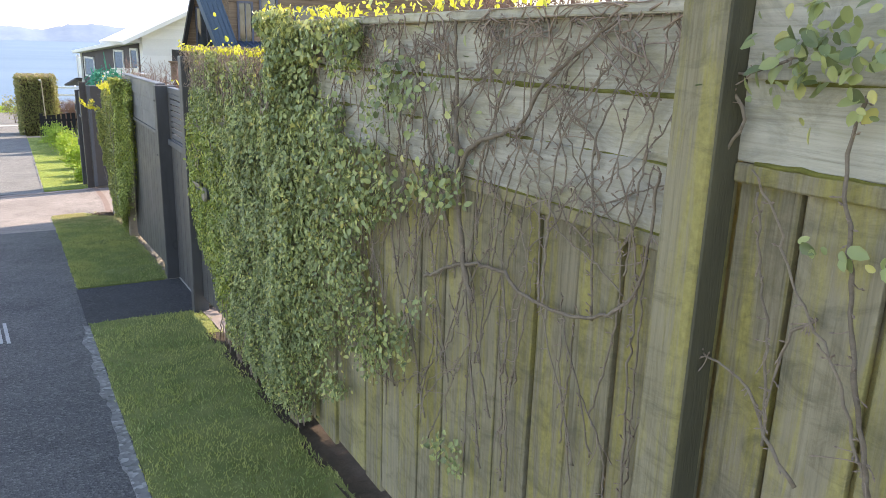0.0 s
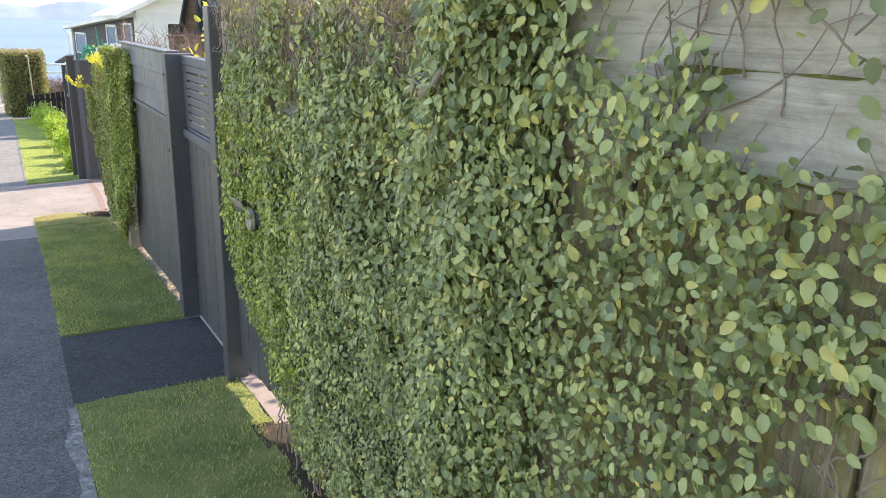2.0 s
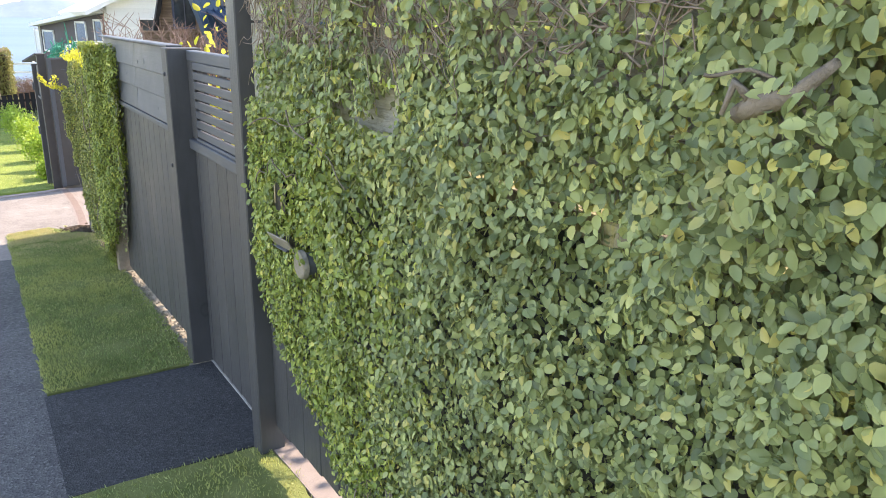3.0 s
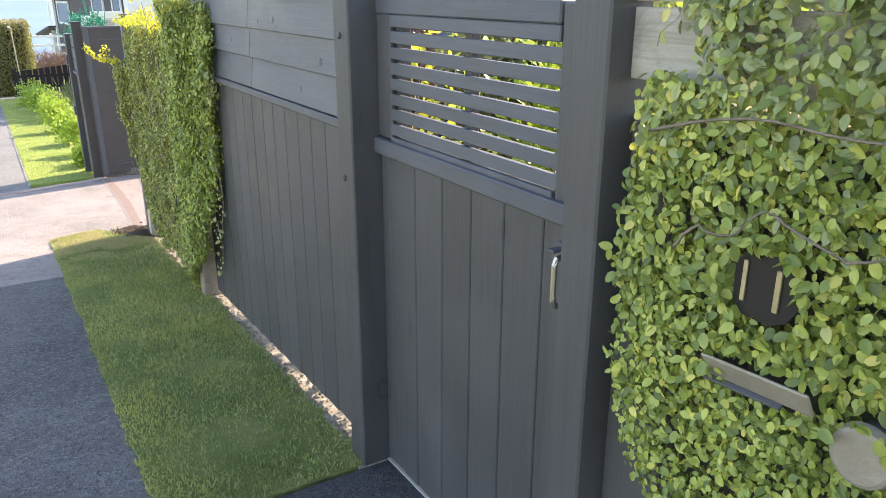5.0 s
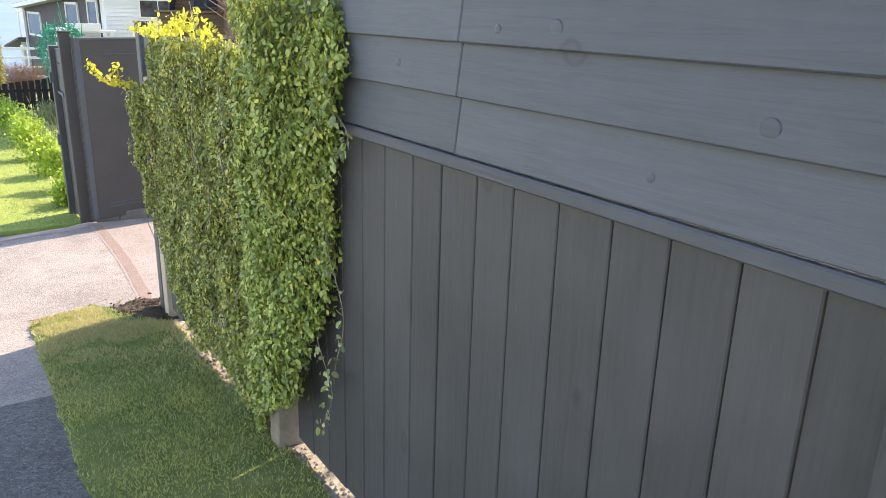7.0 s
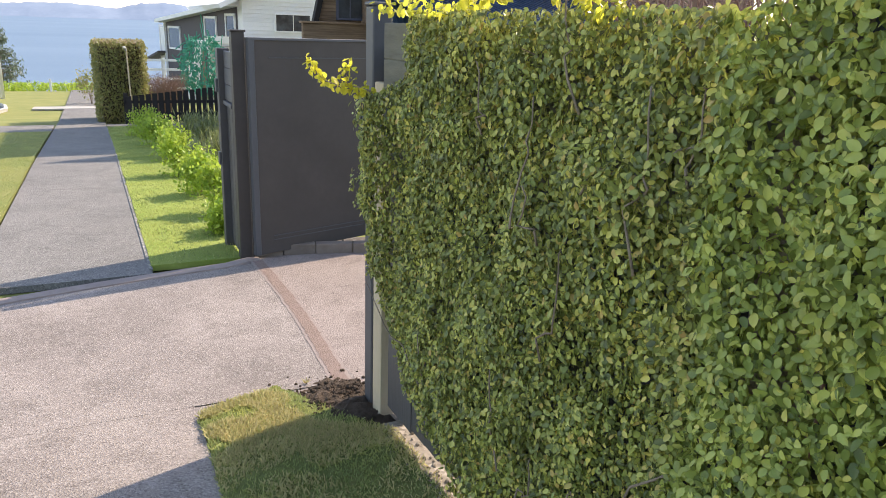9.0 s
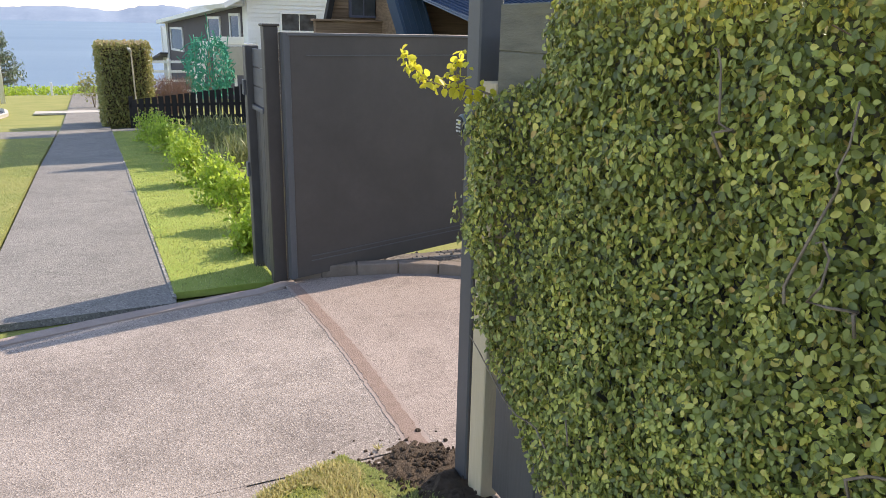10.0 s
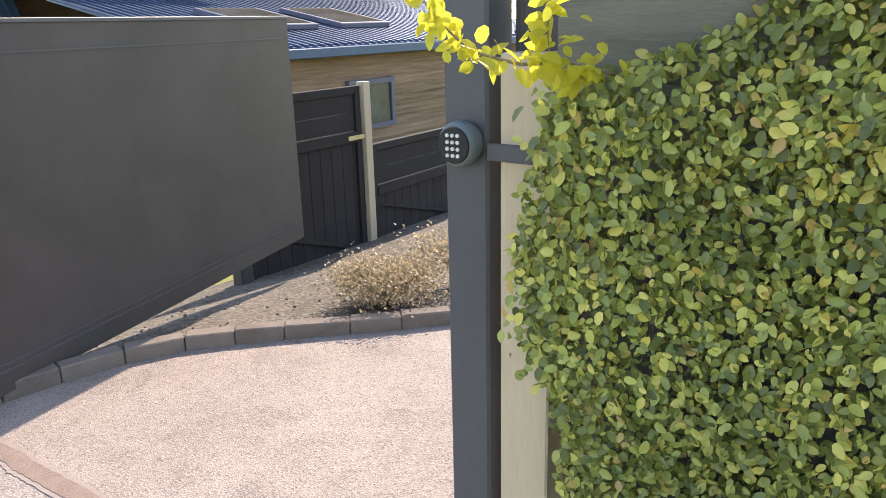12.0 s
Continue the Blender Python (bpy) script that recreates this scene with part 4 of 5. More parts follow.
def roam(s, rng, y, z, a, length, r, x=1.13, lo=-9, hi=1.52):
    """A thin crooked runner that changes its mind every few centimetres."""
    pts, q, bend = [], Vector((x, y, z)), 0.0
    n = max(4, int(length / 0.022))
    for i in range(n):
        pts.append(tuple(q))
        bend = 0.45 * bend + rng.normal(0, 0.1)
        a += bend
        if rng.random() < 0.13:
            a += rng.choice((-0.7, 0.7))
        q = q + Vector((rng.normal(0, 0.003), math.cos(a) * 0.022, math.sin(a) * 0.022))
        q.x = min(1.142, max(x - 0.03, q.x))
        q.z = min(hi, max(lo, q.z))
    s.tube(pts, [r * (1 - 0.6 * i / n) for i in range(n)], 4)
    return pts


def twigs(s, rng, pts, count, length, r=0.0022):
    for _ in range(count):
        p = pts[rng.integers(1, len(pts))]
        a = rng.uniform(0.2, math.pi - 0.2)
        q, out = Vector(p), []
        for i in range(5):
            a += rng.normal(0, 0.35)
            q = q + Vector((rng.normal(-0.0015, 0.004), math.cos(a), math.sin(a) * 0.8)) * (length / 4 * rng.uniform(0.7, 1.2))
            q.x = min(q.x, 1.142)
            out.append(tuple(q))
        s.tube([p] + out, [r, r * 0.9, r * 0.8, r * 0.7, r * 0.6, r * 0.4], 4)
        if rng.random() < 0.6:
            e = out[rng.integers(1, 5)]
            s.tube([e, (e[0] - 0.006, e[1] + rng.normal(0, 0.006), e[2] + 0.008)], [0.004, 0.001], 4)


def limb(name, rng, way, r0, r1, mat_fence, twig, spurs=30, x=1.135):
    """A crooked woody stem through the (y, z) turns of way, with short spurs and buds."""
    pts = []
    last = len(way) - 1
    total = sum(math.dist(a, b) for a, b in zip(way, way[1:]))
    for i in range(last):
        a, b = way[i], way[i + 1]
        p, q = way[max(0, i - 1)], way[min(last, i + 2)]
        n = max(2, int(math.dist(a, b) / 0.022))
        for k in range(n):
            u = k / n
            c = [0.5 * (2 * a[d] + (b[d] - p[d]) * u + (2 * p[d] - 5 * a[d] + 4 * b[d] - q[d]) * u * u + (3 * a[d] - p[d] - 3 * b[d] + q[d]) * u ** 3) for d in (0, 1)]
            pts.append((x - r0 - rng.uniform(0, 0.003), c[0] + rng.normal(0, 0.0028), c[1] + rng.normal(0, 0.0028)))
    pts.append((x - r0, way[-1][0], way[-1][1]))
    n = len(pts)
    rad = [(r0 + (r1 - r0) * i / n) * rng.uniform(0.86, 1.16) for i in range(n)]
    s = Shape().tube(pts, rad, 6)
    part(name, s, M_stem, mat_fence, smooth=True)
    for _ in range(int(spurs * total)):
        i = rng.integers(1, n)
        q, a = Vector(pts[i]), rng.uniform(0, 6.28)
        line, ln = [tuple(q)], rng.choice((0.008, 0.014, 0.025, 0.07), p=(0.5, 0.32, 0.14, 0.04))
        for k in range(3):
            a += rng.normal(0, 0.4)
            q = q + Vector((-0.12 * ln, math.cos(a) * ln / 3, math.sin(a) * ln / 3))
            line.append(tuple(q))
        twig.tube(line, [0.0016, 0.0013, 0.0011, 0.0017], 4)
        twig.tube([line[-1], (line[-1][0] - 0.003, line[-1][1] + math.cos(a) * 0.006, line[-1][2] + math.sin(a) * 0.006)], [0.0026, 0.0006], 4)
    return pts


rng = np.random.default_rng(11)
bare_vine = thing("climbing_vine", "bare woody climbing vine stems spread over the old fence", "vine")
mesh_twigs = Shape()
VINE_WAYS = (
    ("trunk", [(1.84, 0.7), (1.9, 0.83), (1.95, 1.07), (1.97, 1.3), (1.99, 1.5)], 0.0125, 0.006),
    ("branch", [(1.95, 1.06), (1.87, 1.16), (1.65, 1.24), (1.57, 1.34), (1.31, 1.5)], 0.0105, 0.005),
    ("runner", [(2.14, 0.7), (1.9, 0.81), (1.69, 0.84), (1.64, 0.81), (1.4, 0.81), (1.21, 0.92), (1.17, 1.19)], 0.0085, 0.005),
    ("branch", [(1.63, 0.2), (1.67, 0.65), (1.71, 0.91), (1.63, 1.14), (1.5, 1.42)], 0.0042, 0.0026),
    ("branch", [(1.52, 0.8), (1.52, 1.02), (1.48, 1.24), (1.3, 1.44)], 0.0046, 0.0028),
    ("branch", [(1.34, 0.82), (1.36, 1.07), (1.37, 1.23), (1.25, 1.45)], 0.0046, 0.0026),
    ("branch", [(1.17, 0.1), (1.2, 0.68), (1.21, 0.97), (1.3, 1.2)], 0.0052, 0.003),
    ("branch", [(1.97, 1.25), (1.8, 1.36), (1.6, 1.36), (1.45, 1.32)], 0.006, 0.003),
    ("branch", [(2.12, 0.2), (2.24, 0.51), (2.38, 0.75), (2.44, 1.3)], 0.004, 0.003),
    ("branch", [(1.77, 0.2), (1.88, 0.68), (1.92, 0.9)], 0.0042, 0.0034),
    ("branch", [(1.84, 0.9), (1.84, 1.1), (1.7, 1.4), (1.66, 1.5)], 0.005, 0.003),
    ("branch", [(2.0, 0.9), (2.12, 1.1), (2.2, 1.3), (2.4, 1.48)], 0.006, 0.003),
    ("branch", [(1.95, 1.1), (2.05, 1.25), (2.1, 1.5)], 0.005, 0.003),
    ("runner", [(3.4, 1.37), (2.86, 1.38), (2.48, 1.37), (2.1, 1.42)], 0.005, 0.004),
    ("runner", [(2.76, 0.3), (2.63, 0.22), (2.35, 0.24), (2.1, 0.4)], 0.0036, 0.0024),
    ("branch", [(0.661, 0.752), (0.724, 0.958), (0.764, 1.142), (0.789, 1.254), (0.778, 1.366)], 0.0068, 0.0045),
    ("branch", [(0.788, 0.7), (0.859, 0.763), (0.903, 0.833), (1.02, 0.866)], 0.0052, 0.003),
    ("branch", [(0.858, 0.741), (0.881, 0.94), (0.915, 1.055), (0.943, 1.191)], 0.0045, 0.003),
    ("branch", [(0.68, 0.777), (0.762, 0.944), (0.84, 1.036), (0.897, 1.151), (0.961, 1.228)], 0.0045, 0.003),
    ("runner", [(1.101, 1.172), (1.035, 1.228), (0.991, 1.31), (1.037, 1.369), (1.125, 1.385)], 0.0055, 0.004),
    ("runner", [(1.125, 1.385), (0.987, 1.395), (0.898, 1.42)], 0.005, 0.003),
    ("branch", [(0.792, 1.002), (0.838, 0.966), (0.871, 0.785)], 0.004, 0.0028),
)
for name, way_points, r0, r1 in VINE_WAYS:
    limb(name, rng, [(y + 0.08, z) for y, z in way_points], r0 * 0.75, r1 * 0.7, bare_vine, mesh_twigs, 38)
# slender upright shoots, leaning the way they grew
for k in range(58):
    y, z = (rng.uniform(1.25, 2.1), rng.uniform(0.1, 1.0)) if k < 24 else (rng.uniform(2.0, 3.0), rng.uniform(0.1, 0.9))
    lean, ln = rng.normal(0.0, 0.16), rng.uniform(0.3, 0.75)
    limb("shoot", rng, [(y, z), (y + lean * 0.4, z + ln * 0.4), (y + lean * 0.7 + rng.normal(0, 0.04), z + ln * 0.7), (y + lean, min(1.5, z + ln))], 0.0027, 0.0016, bare_vine, mesh_twigs, 26)
for k in range(46):
    y, z = rng.uniform(1.3, 2.1), rng.uniform(0.9, 1.42)
    a, ln = rng.choice((0.9, 2.2)) + rng.normal(0, 0.35), rng.uniform(0.15, 0.4)
    way_points = [(y + math.cos(a) * ln * u + rng.normal(0, 0.015), min(1.5, z + math.sin(a) * ln * u)) for u in (0, 0.3, 0.65, 1)]
    limb("shoot", rng, way_points, 0.0022, 0.0013, bare_vine, mesh_twigs, 42)
for _ in range(330):
    y = rng.uniform(1.22, 3.45)
    z = 1.51 - abs(rng.normal(0, 0.045 if y < 2.0 else 0.1))
    roam(mesh_twigs, rng, y, z, rng.choice((-1.57, 1.57, 0.3, 2.8)) + rng.normal(0, 0.5), rng.uniform(0.08, 0.3), rng.uniform(0.0016, 0.003), 1.135 - rng.uniform(0, 0.02))
for _ in range(80):
    y, z = rng.uniform(2.1, 3.3), rng.uniform(0.1, 1.2)
    roam(mesh_twigs, rng, y, z, 1.57 + rng.normal(0, 0.4), rng.uniform(0.15, 0.5), rng.uniform(0.0015, 0.0026), 1.14, lo=gz(y))
part("twig_mat", mesh_twigs, M_twig, bare_vine, "tangle of thin dry twigs and bud spurs", smooth=True, kind="stuff")
# leaves thinning out over the old fence
pl = []
while len(pl) < 11000:
    y, z = rng.uniform(1.9, 3.55), rng.uniform(-0.05, 1.52)
    d = np.clip((y - 2.2) / 0.75, 0, 1)
    low = -0.15 + 0.3 * np.clip((3.1 - y) / 0.5, 0, 1)
    if z < low:
        continue
    if z > 1.1:
        d *= float(np.interp(y, [2.6, 3.1], [0.45, 0.95]))
    elif 0.25 < z < 0.95:
        d *= 1.35
    if 1.1 * noise.noise((y * 3.4, z * 3.4, 0)) + 0.76 * d > 0.42 + rng.uniform(-0.2, 0.25):
        pl.append((1.12 - rng.uniform(0, 0.05 + 0.03 * d), y, z))
foliage("foliage", bare_vine, rng, pl, np.interp(np.array(pl)[:, 2], [0, 0.5, 1.0, 1.5], [0.018, 0.019, 0.0225, 0.026]), M_leaf, 300, spread=0.5, droop=0.9)
pl = [(1.11 - rng.uniform(0, 0.03), rng.normal(0.91, 0.075), rng.normal(1.43, 0.045)) for _ in range(120)]
pl += [(1.11 - rng.uniform(0, 0.03), rng.normal(2.35, 0.3), rng.normal(1.28, 0.1)) for _ in range(120)]
pl += [(1.11, y, 1.02 + 0.12 * y + rng.normal(0, 0.008)) for y in rng.uniform(0.74, 0.92, 12)]
foliage("foliage", bare_vine, rng, pl, 0.026, M_leaf, droop=0.9)
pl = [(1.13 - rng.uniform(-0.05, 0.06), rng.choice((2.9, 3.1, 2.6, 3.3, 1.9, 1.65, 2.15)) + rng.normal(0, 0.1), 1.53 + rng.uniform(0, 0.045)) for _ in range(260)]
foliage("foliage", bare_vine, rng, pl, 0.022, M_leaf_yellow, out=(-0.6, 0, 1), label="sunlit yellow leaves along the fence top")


def in_vine1(y, z):
    """Whether the vine by the garden gate covers (y, z) of the fence."""
    if 3.25 <= y <= 3.72:
        return -0.3 < z < 1.56
    edge = np.interp(z, [-0.45, -0.2, 0.0, 0.16, 0.3, 0.6, 0.9, 1.38], [4.6, 5.05, 5.52, 5.7, 5.76, 5.785, 5.75, 5.66])
    return 3.72 < y < edge and -0.42 < z < 1.38


vine1 = thing("climbing_vine", "dense green climbing vine with small oval leaves beside the gate", "vine")
rng = np.random.default_rng(21)
pl, dry = [], []
while len(pl) < 66000:
    y, z = rng.uniform(3.25, 5.8), rng.uniform(-0.45, 1.58)
    if not in_vine1(y, z):
        continue
    if (5.39 < y < 5.505 and 0.572 < z < 0.688) or (5.335 < y < 5.535 and 0.445 < z < 0.492) or math.dist((y, z), (5.25, 0.434)) < 0.054:
        continue
    if z > 0.94 and y > 4.6 and noise.noise((y * 5, z * 5, 7)) > 0.05 + rng.uniform(-0.1, 0.3):
        continue
    bul = 0.034 + 0.045 * noise.noise((y * 2.2, z * 2.2, 5)) + 0.05 * noise.noise((y * 6, z * 6, 2))
    bul *= float(np.interp(y, [4.8, 5.3], [1.0, 0.5]))
    post = 0.055 * max(0, 1 - ((y - 3.48) / 0.25) ** 2)
    front = 1.135 - (0.03 + bul + post)
    if z > 1.13 and y > 3.75 and rng.random() < 0.55 + 0.5 * noise.noise((y * 4, z * 4, 0)):
        dry.append((y, z))
        continue
    pl.append((front + abs(rng.normal(0, 0.024)), y, z))
leaf_size = np.interp(np.array(pl)[:, 2], [-0.4, 0.35, 0.6, 1.5], [0.0165, 0.0185, 0.0215, 0.0225])
sunny = np.array([p[1] + 0.25 * noise.noise((p[1] * 3, p[2] * 3, 4)) + rng.normal(0, 0.22) > 4.75 and p[2] < 0.92 + rng.normal(0, 0.13) for p in pl])
pl = np.array(pl)
foliage("foliage", vine1, rng, pl[~sunny], leaf_size[~sunny], M_leaf, 150, spread=0.5, droop=0.9)
foliage("foliage", vine1, rng, pl[sunny], leaf_size[sunny], M_leaf_fresh, 150, spread=0.5, droop=0.9, label="fresh green leaves beside the gate")
s = Shape()
for y, z in dry[:520]:
    roam(s, rng, y, z, rng.choice((-1.57, 0.2, 2.9)) + rng.normal(0, 0.5), rng.uniform(0.08, 0.3), rng.uniform(0.0014, 0.0026), 1.12 - rng.uniform(0, 0.04), hi=1.4)
for k in range(30):
    y = rng.uniform(3.3, 5.0)
    stem(s, rng, (y, gz(y) + 0.02), (y + rng.normal(0, 0.1), gz(y) + 0.4), 0.004, 0.002, 0.05, x=1.12 - rng.uniform(0, 0.03), steps=8)
for y in rng.uniform(3.72, 5.66, 260):
    roam(s, rng, y, rng.uniform(1.27, 1.385), rng.choice((0.1, 3.0)) + rng.normal(0, 0.4), rng.uniform(0.08, 0.22), rng.uniform(0.0014, 0.0024), 1.1 - rng.uniform(0, 0.06), hi=1.4)
part("twig_mat", s, M_twig, vine1, "thin dry twigs near the top of the vine", smooth=True, kind="stuff")
for a, b, x in (((5.72, 0.845), (5.0, 0.93), 1.07), ((5.3, 0.92), (4.85, 0.78), 1.06), ((5.62, 0.66), (5.45, 0.74), 1.06), ((5.45, 0.74), (5.2, 0.715), 1.06), ((3.68, 1.16), (3.46, 1.1), 1.02)):
    s = Shape()
    stem(s, rng, a, b, 0.003, 0.0018, 0.03, x=x + 0.022, steps=14)
    part("stem", s, M_stem, vine1, smooth=True)
s = Shape().tube([(1.05, 3.64, 1.1), (1.025, 3.6, 1.115), (1.02, 3.55, 1.13), (1.01, 3.5, 1.17)], [0.013, 0.014, 0.011, 0.006], 7)
s.tube([(1.025, 3.6, 1.115), (1.02, 3.63, 1.14), (1.015, 3.64, 1.1)], [0.009, 0.007, 0.003], 6)
part("cut_branch", s, M_stem, vine1, "pale cut branch stub", smooth=True)
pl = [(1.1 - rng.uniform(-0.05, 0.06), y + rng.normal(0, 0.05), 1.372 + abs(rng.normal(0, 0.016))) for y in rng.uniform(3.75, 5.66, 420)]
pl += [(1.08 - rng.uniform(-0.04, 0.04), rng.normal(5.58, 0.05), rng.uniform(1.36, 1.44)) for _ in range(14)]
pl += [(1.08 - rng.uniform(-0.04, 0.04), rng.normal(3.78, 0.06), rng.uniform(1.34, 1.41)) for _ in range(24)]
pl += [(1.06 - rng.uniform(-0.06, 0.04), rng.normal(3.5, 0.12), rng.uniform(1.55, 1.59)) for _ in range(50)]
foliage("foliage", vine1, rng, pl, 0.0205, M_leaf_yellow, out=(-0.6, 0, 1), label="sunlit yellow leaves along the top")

plaque = thing("number_plaque", "small dark plaque with two dull brass bars among leaves", "plaque", at=(1.05, 5.45, 0.62))
plaque.matrix_world = Matrix()
part("plate", Shape().prism([(5.405, 0.58), (5.435, 0.565), (5.485, 0.568), (5.505, 0.59), (5.507, 0.65), (5.49, 0.678), (5.425, 0.682), (5.393, 0.66), (5.387, 0.61)], 1.089, 1.101, "x"), M_blackplastic, plaque)
part("bar", Shape().box(1.084, 1.089, 5.482, 5.49, 0.592, 0.662, bevel=0.001), M_brass, plaque)
part("bar", Shape().box(1.084, 1.089, 5.42, 5.43, 0.592, 0.662, bevel=0.001), M_brass, plaque)
mailbox = thing("letterbox", "dull metal letterbox flap and round newspaper tube in the vine", "letterbox", at=(1.09, 5.4, 0.46))
mailbox.matrix_world = Matrix()
tilt = Matrix.Translation((1.088, 5.435, 0.468)) @ Matrix.Rotation(radians(-4), 4, "X") @ Matrix.Rotation(radians(-28), 4, "Y")
part("flap", Shape().box(-0.012, -0.006, -0.1, 0.1, -0.022, 0.026, bevel=0.002), M_flap, mailbox).matrix_world = tilt
part("lip", Shape().box(-0.021, -0.006, -0.045, 0.103, -0.028, -0.0225, bevel=0.001), M_metal_dark, mailbox, "dark folded lip").matrix_world = tilt
part("tube", Shape().tube([(1.09, 5.25, 0.434), (1.155, 5.25, 0.434)], 0.038, 28), M_metal_dark, mailbox, smooth=True)
part("end_cap", Shape().tube([(1.071, 5.25, 0.434), (1.074, 5.25, 0.434), (1.086, 5.25, 0.434), (1.09, 5.25, 0.434)], [0.04, 0.046, 0.05, 0.05], 32), M_flap, mailbox, "dull round metal end cap")


# leaves hanging over the edges of the letterbox and the plaque
pl = [(1.08 - rng.uniform(0, 0.02), 5.435 + rng.uniform(-0.13, 0.13), 0.512 + abs(rng.normal(0, 0.012))) for _ in range(40)]
pl += [(1.08 - rng.uniform(0, 0.02), 5.535 + rng.normal(0, 0.012), 0.47 + rng.normal(0, 0.02)) for _ in range(16)]
pl += [(1.078 - rng.uniform(0, 0.02), 5.447 + 0.08 * math.cos(a), 0.625 + 0.08 * math.sin(a)) for a in rng.uniform(0, 6.28, 50)]
pl += [(1.065 - rng.uniform(0, 0.015), 5.25 + 0.058 * math.cos(a), 0.434 + 0.058 * math.sin(a)) for a in rng.uniform(0.3, 2.6, 16)]
foliage("foliage", vine1, rng, pl, 0.022, M_leaf_fresh, spread=0.5, droop=0.9)


def in_vine2(y, z):
    """Whether the vine by the driveway covers (y, z) of the fence."""
    if y < 9.5:
        lo = np.interp(y, [8.75, 8.95, 9.1, 9.35, 9.5], [0.2, -0.1, -0.45, -0.6, -0.72])
        hi = np.interp(y, [8.7, 8.85, 9.0, 9.5], [0.75, 1.0, 1.04, 1.02])
        left = np.interp(z, [-0.6, -0.2, 0.2, 0.5, 1.0], [9.05, 8.92, 8.88, 8.84, 8.7])
        return lo < z < hi and y > left
    edge = np.interp(z, [-0.75, -0.7, -0.4, -0.2, -0.05, 0.06, 0.17, 0.25, 0.35, 0.5, 0.59, 0.84], [10.6, 10.95, 11.42, 11.47, 11.49, 11.53, 11.59, 11.57, 11.55, 11.52, 11.25, 11.14])
    return y < edge and z > np.interp(y, [9.5, 10.2, 10.7, 11.5], [-0.78, -0.82, -0.78, -0.5]) and z < 0.83


vine2 = thing("climbing_vine", "thick green and yellowing climbing vine over the fence by the driveway", "vine")
rng = np.random.default_rng(31)
pl = []
while len(pl) < 92000:
    y, z = rng.uniform(8.7, 11.75), rng.uniform(-0.85, 1.05)
    if not in_vine2(y, z):
        continue
    bul = 0.04 + 0.05 * noise.noise((y * 2.0, z * 2.0, 8)) + 0.05 * noise.noise((y * 5.5, z * 5.5, 1))
    post = 0.07 * max(0, 1 - ((y - 9.28) / 0.35) ** 2)
    if -0.25 < z < 0.52:
        post += 0.05 * math.exp(-((y - 11.4) / 0.11) ** 2)
    pl.append((1.13 - (0.02 + bul + post) + abs(rng.normal(0, 0.032)), y, z))
foliage("foliage", vine2, rng, [p for p in pl if p[1] > 9.56], 0.0185, M_leaf_warm, 300, spread=0.55, droop=0.8)
foliage("foliage", vine2, rng, [p for p in pl if p[1] <= 9.56], 0.02, M_leaf_fresh, 0, spread=0.55, droop=0.9, label="fresh green leaves hanging over the post")
pl, s = [], Shape()
for y0, z0, ln in ((8.9, 0.3, 0.55), (9.0, -0.1, 0.4), (8.85, 0.72, 0.2)):
    y, z = y0, z0
    pts = []
    for i in range(12):
        u = i / 11
        pts.append((1.1, y0 - 0.12 * math.sin(u * 2.6) + 0.02 * math.sin(u * 9), z0 - ln * u))
        pl += [(1.09 + rng.normal(0, 0.01), pts[-1][1] + rng.normal(0, 0.015), pts[-1][2]) for _ in range(3)]
    s = Shape().tube(pts, 0.0018, 4)
    part("trailing_stem", s, M_stem, vine2, smooth=True)
foliage("foliage", vine2, rng, pl, 0.025, M_leaf, droop=0.9)
for k in range(14):
    s = Shape()
    y = rng.uniform(9.5, 11.0)
    z = rng.uniform(-0.6, 0.7)
    stem(s, rng, (y, z), (y + rng.normal(0, 0.25), z + rng.uniform(0.1, 0.4)), 0.0035, 0.002, 0.06, x=1.075 - rng.uniform(0, 0.03), steps=8)
    part("stem", s, M_stem, vine2, smooth=True)
s = Shape()
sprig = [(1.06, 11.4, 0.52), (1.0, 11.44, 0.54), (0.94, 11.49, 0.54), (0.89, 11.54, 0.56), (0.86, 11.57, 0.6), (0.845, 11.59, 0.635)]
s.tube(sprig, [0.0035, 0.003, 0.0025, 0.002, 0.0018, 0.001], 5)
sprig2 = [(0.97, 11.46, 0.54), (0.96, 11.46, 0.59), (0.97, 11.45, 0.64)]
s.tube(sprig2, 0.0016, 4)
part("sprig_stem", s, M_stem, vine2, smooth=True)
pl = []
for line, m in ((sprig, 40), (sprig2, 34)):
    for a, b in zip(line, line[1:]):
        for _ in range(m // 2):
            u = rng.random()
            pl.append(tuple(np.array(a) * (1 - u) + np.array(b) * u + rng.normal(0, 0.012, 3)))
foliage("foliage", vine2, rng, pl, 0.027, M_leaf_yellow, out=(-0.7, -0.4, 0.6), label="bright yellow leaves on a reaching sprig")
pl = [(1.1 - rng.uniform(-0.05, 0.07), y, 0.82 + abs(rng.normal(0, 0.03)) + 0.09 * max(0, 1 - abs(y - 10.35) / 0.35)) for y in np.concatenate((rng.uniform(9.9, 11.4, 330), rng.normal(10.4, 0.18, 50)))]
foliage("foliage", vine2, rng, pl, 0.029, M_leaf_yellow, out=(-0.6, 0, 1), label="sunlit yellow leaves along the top")

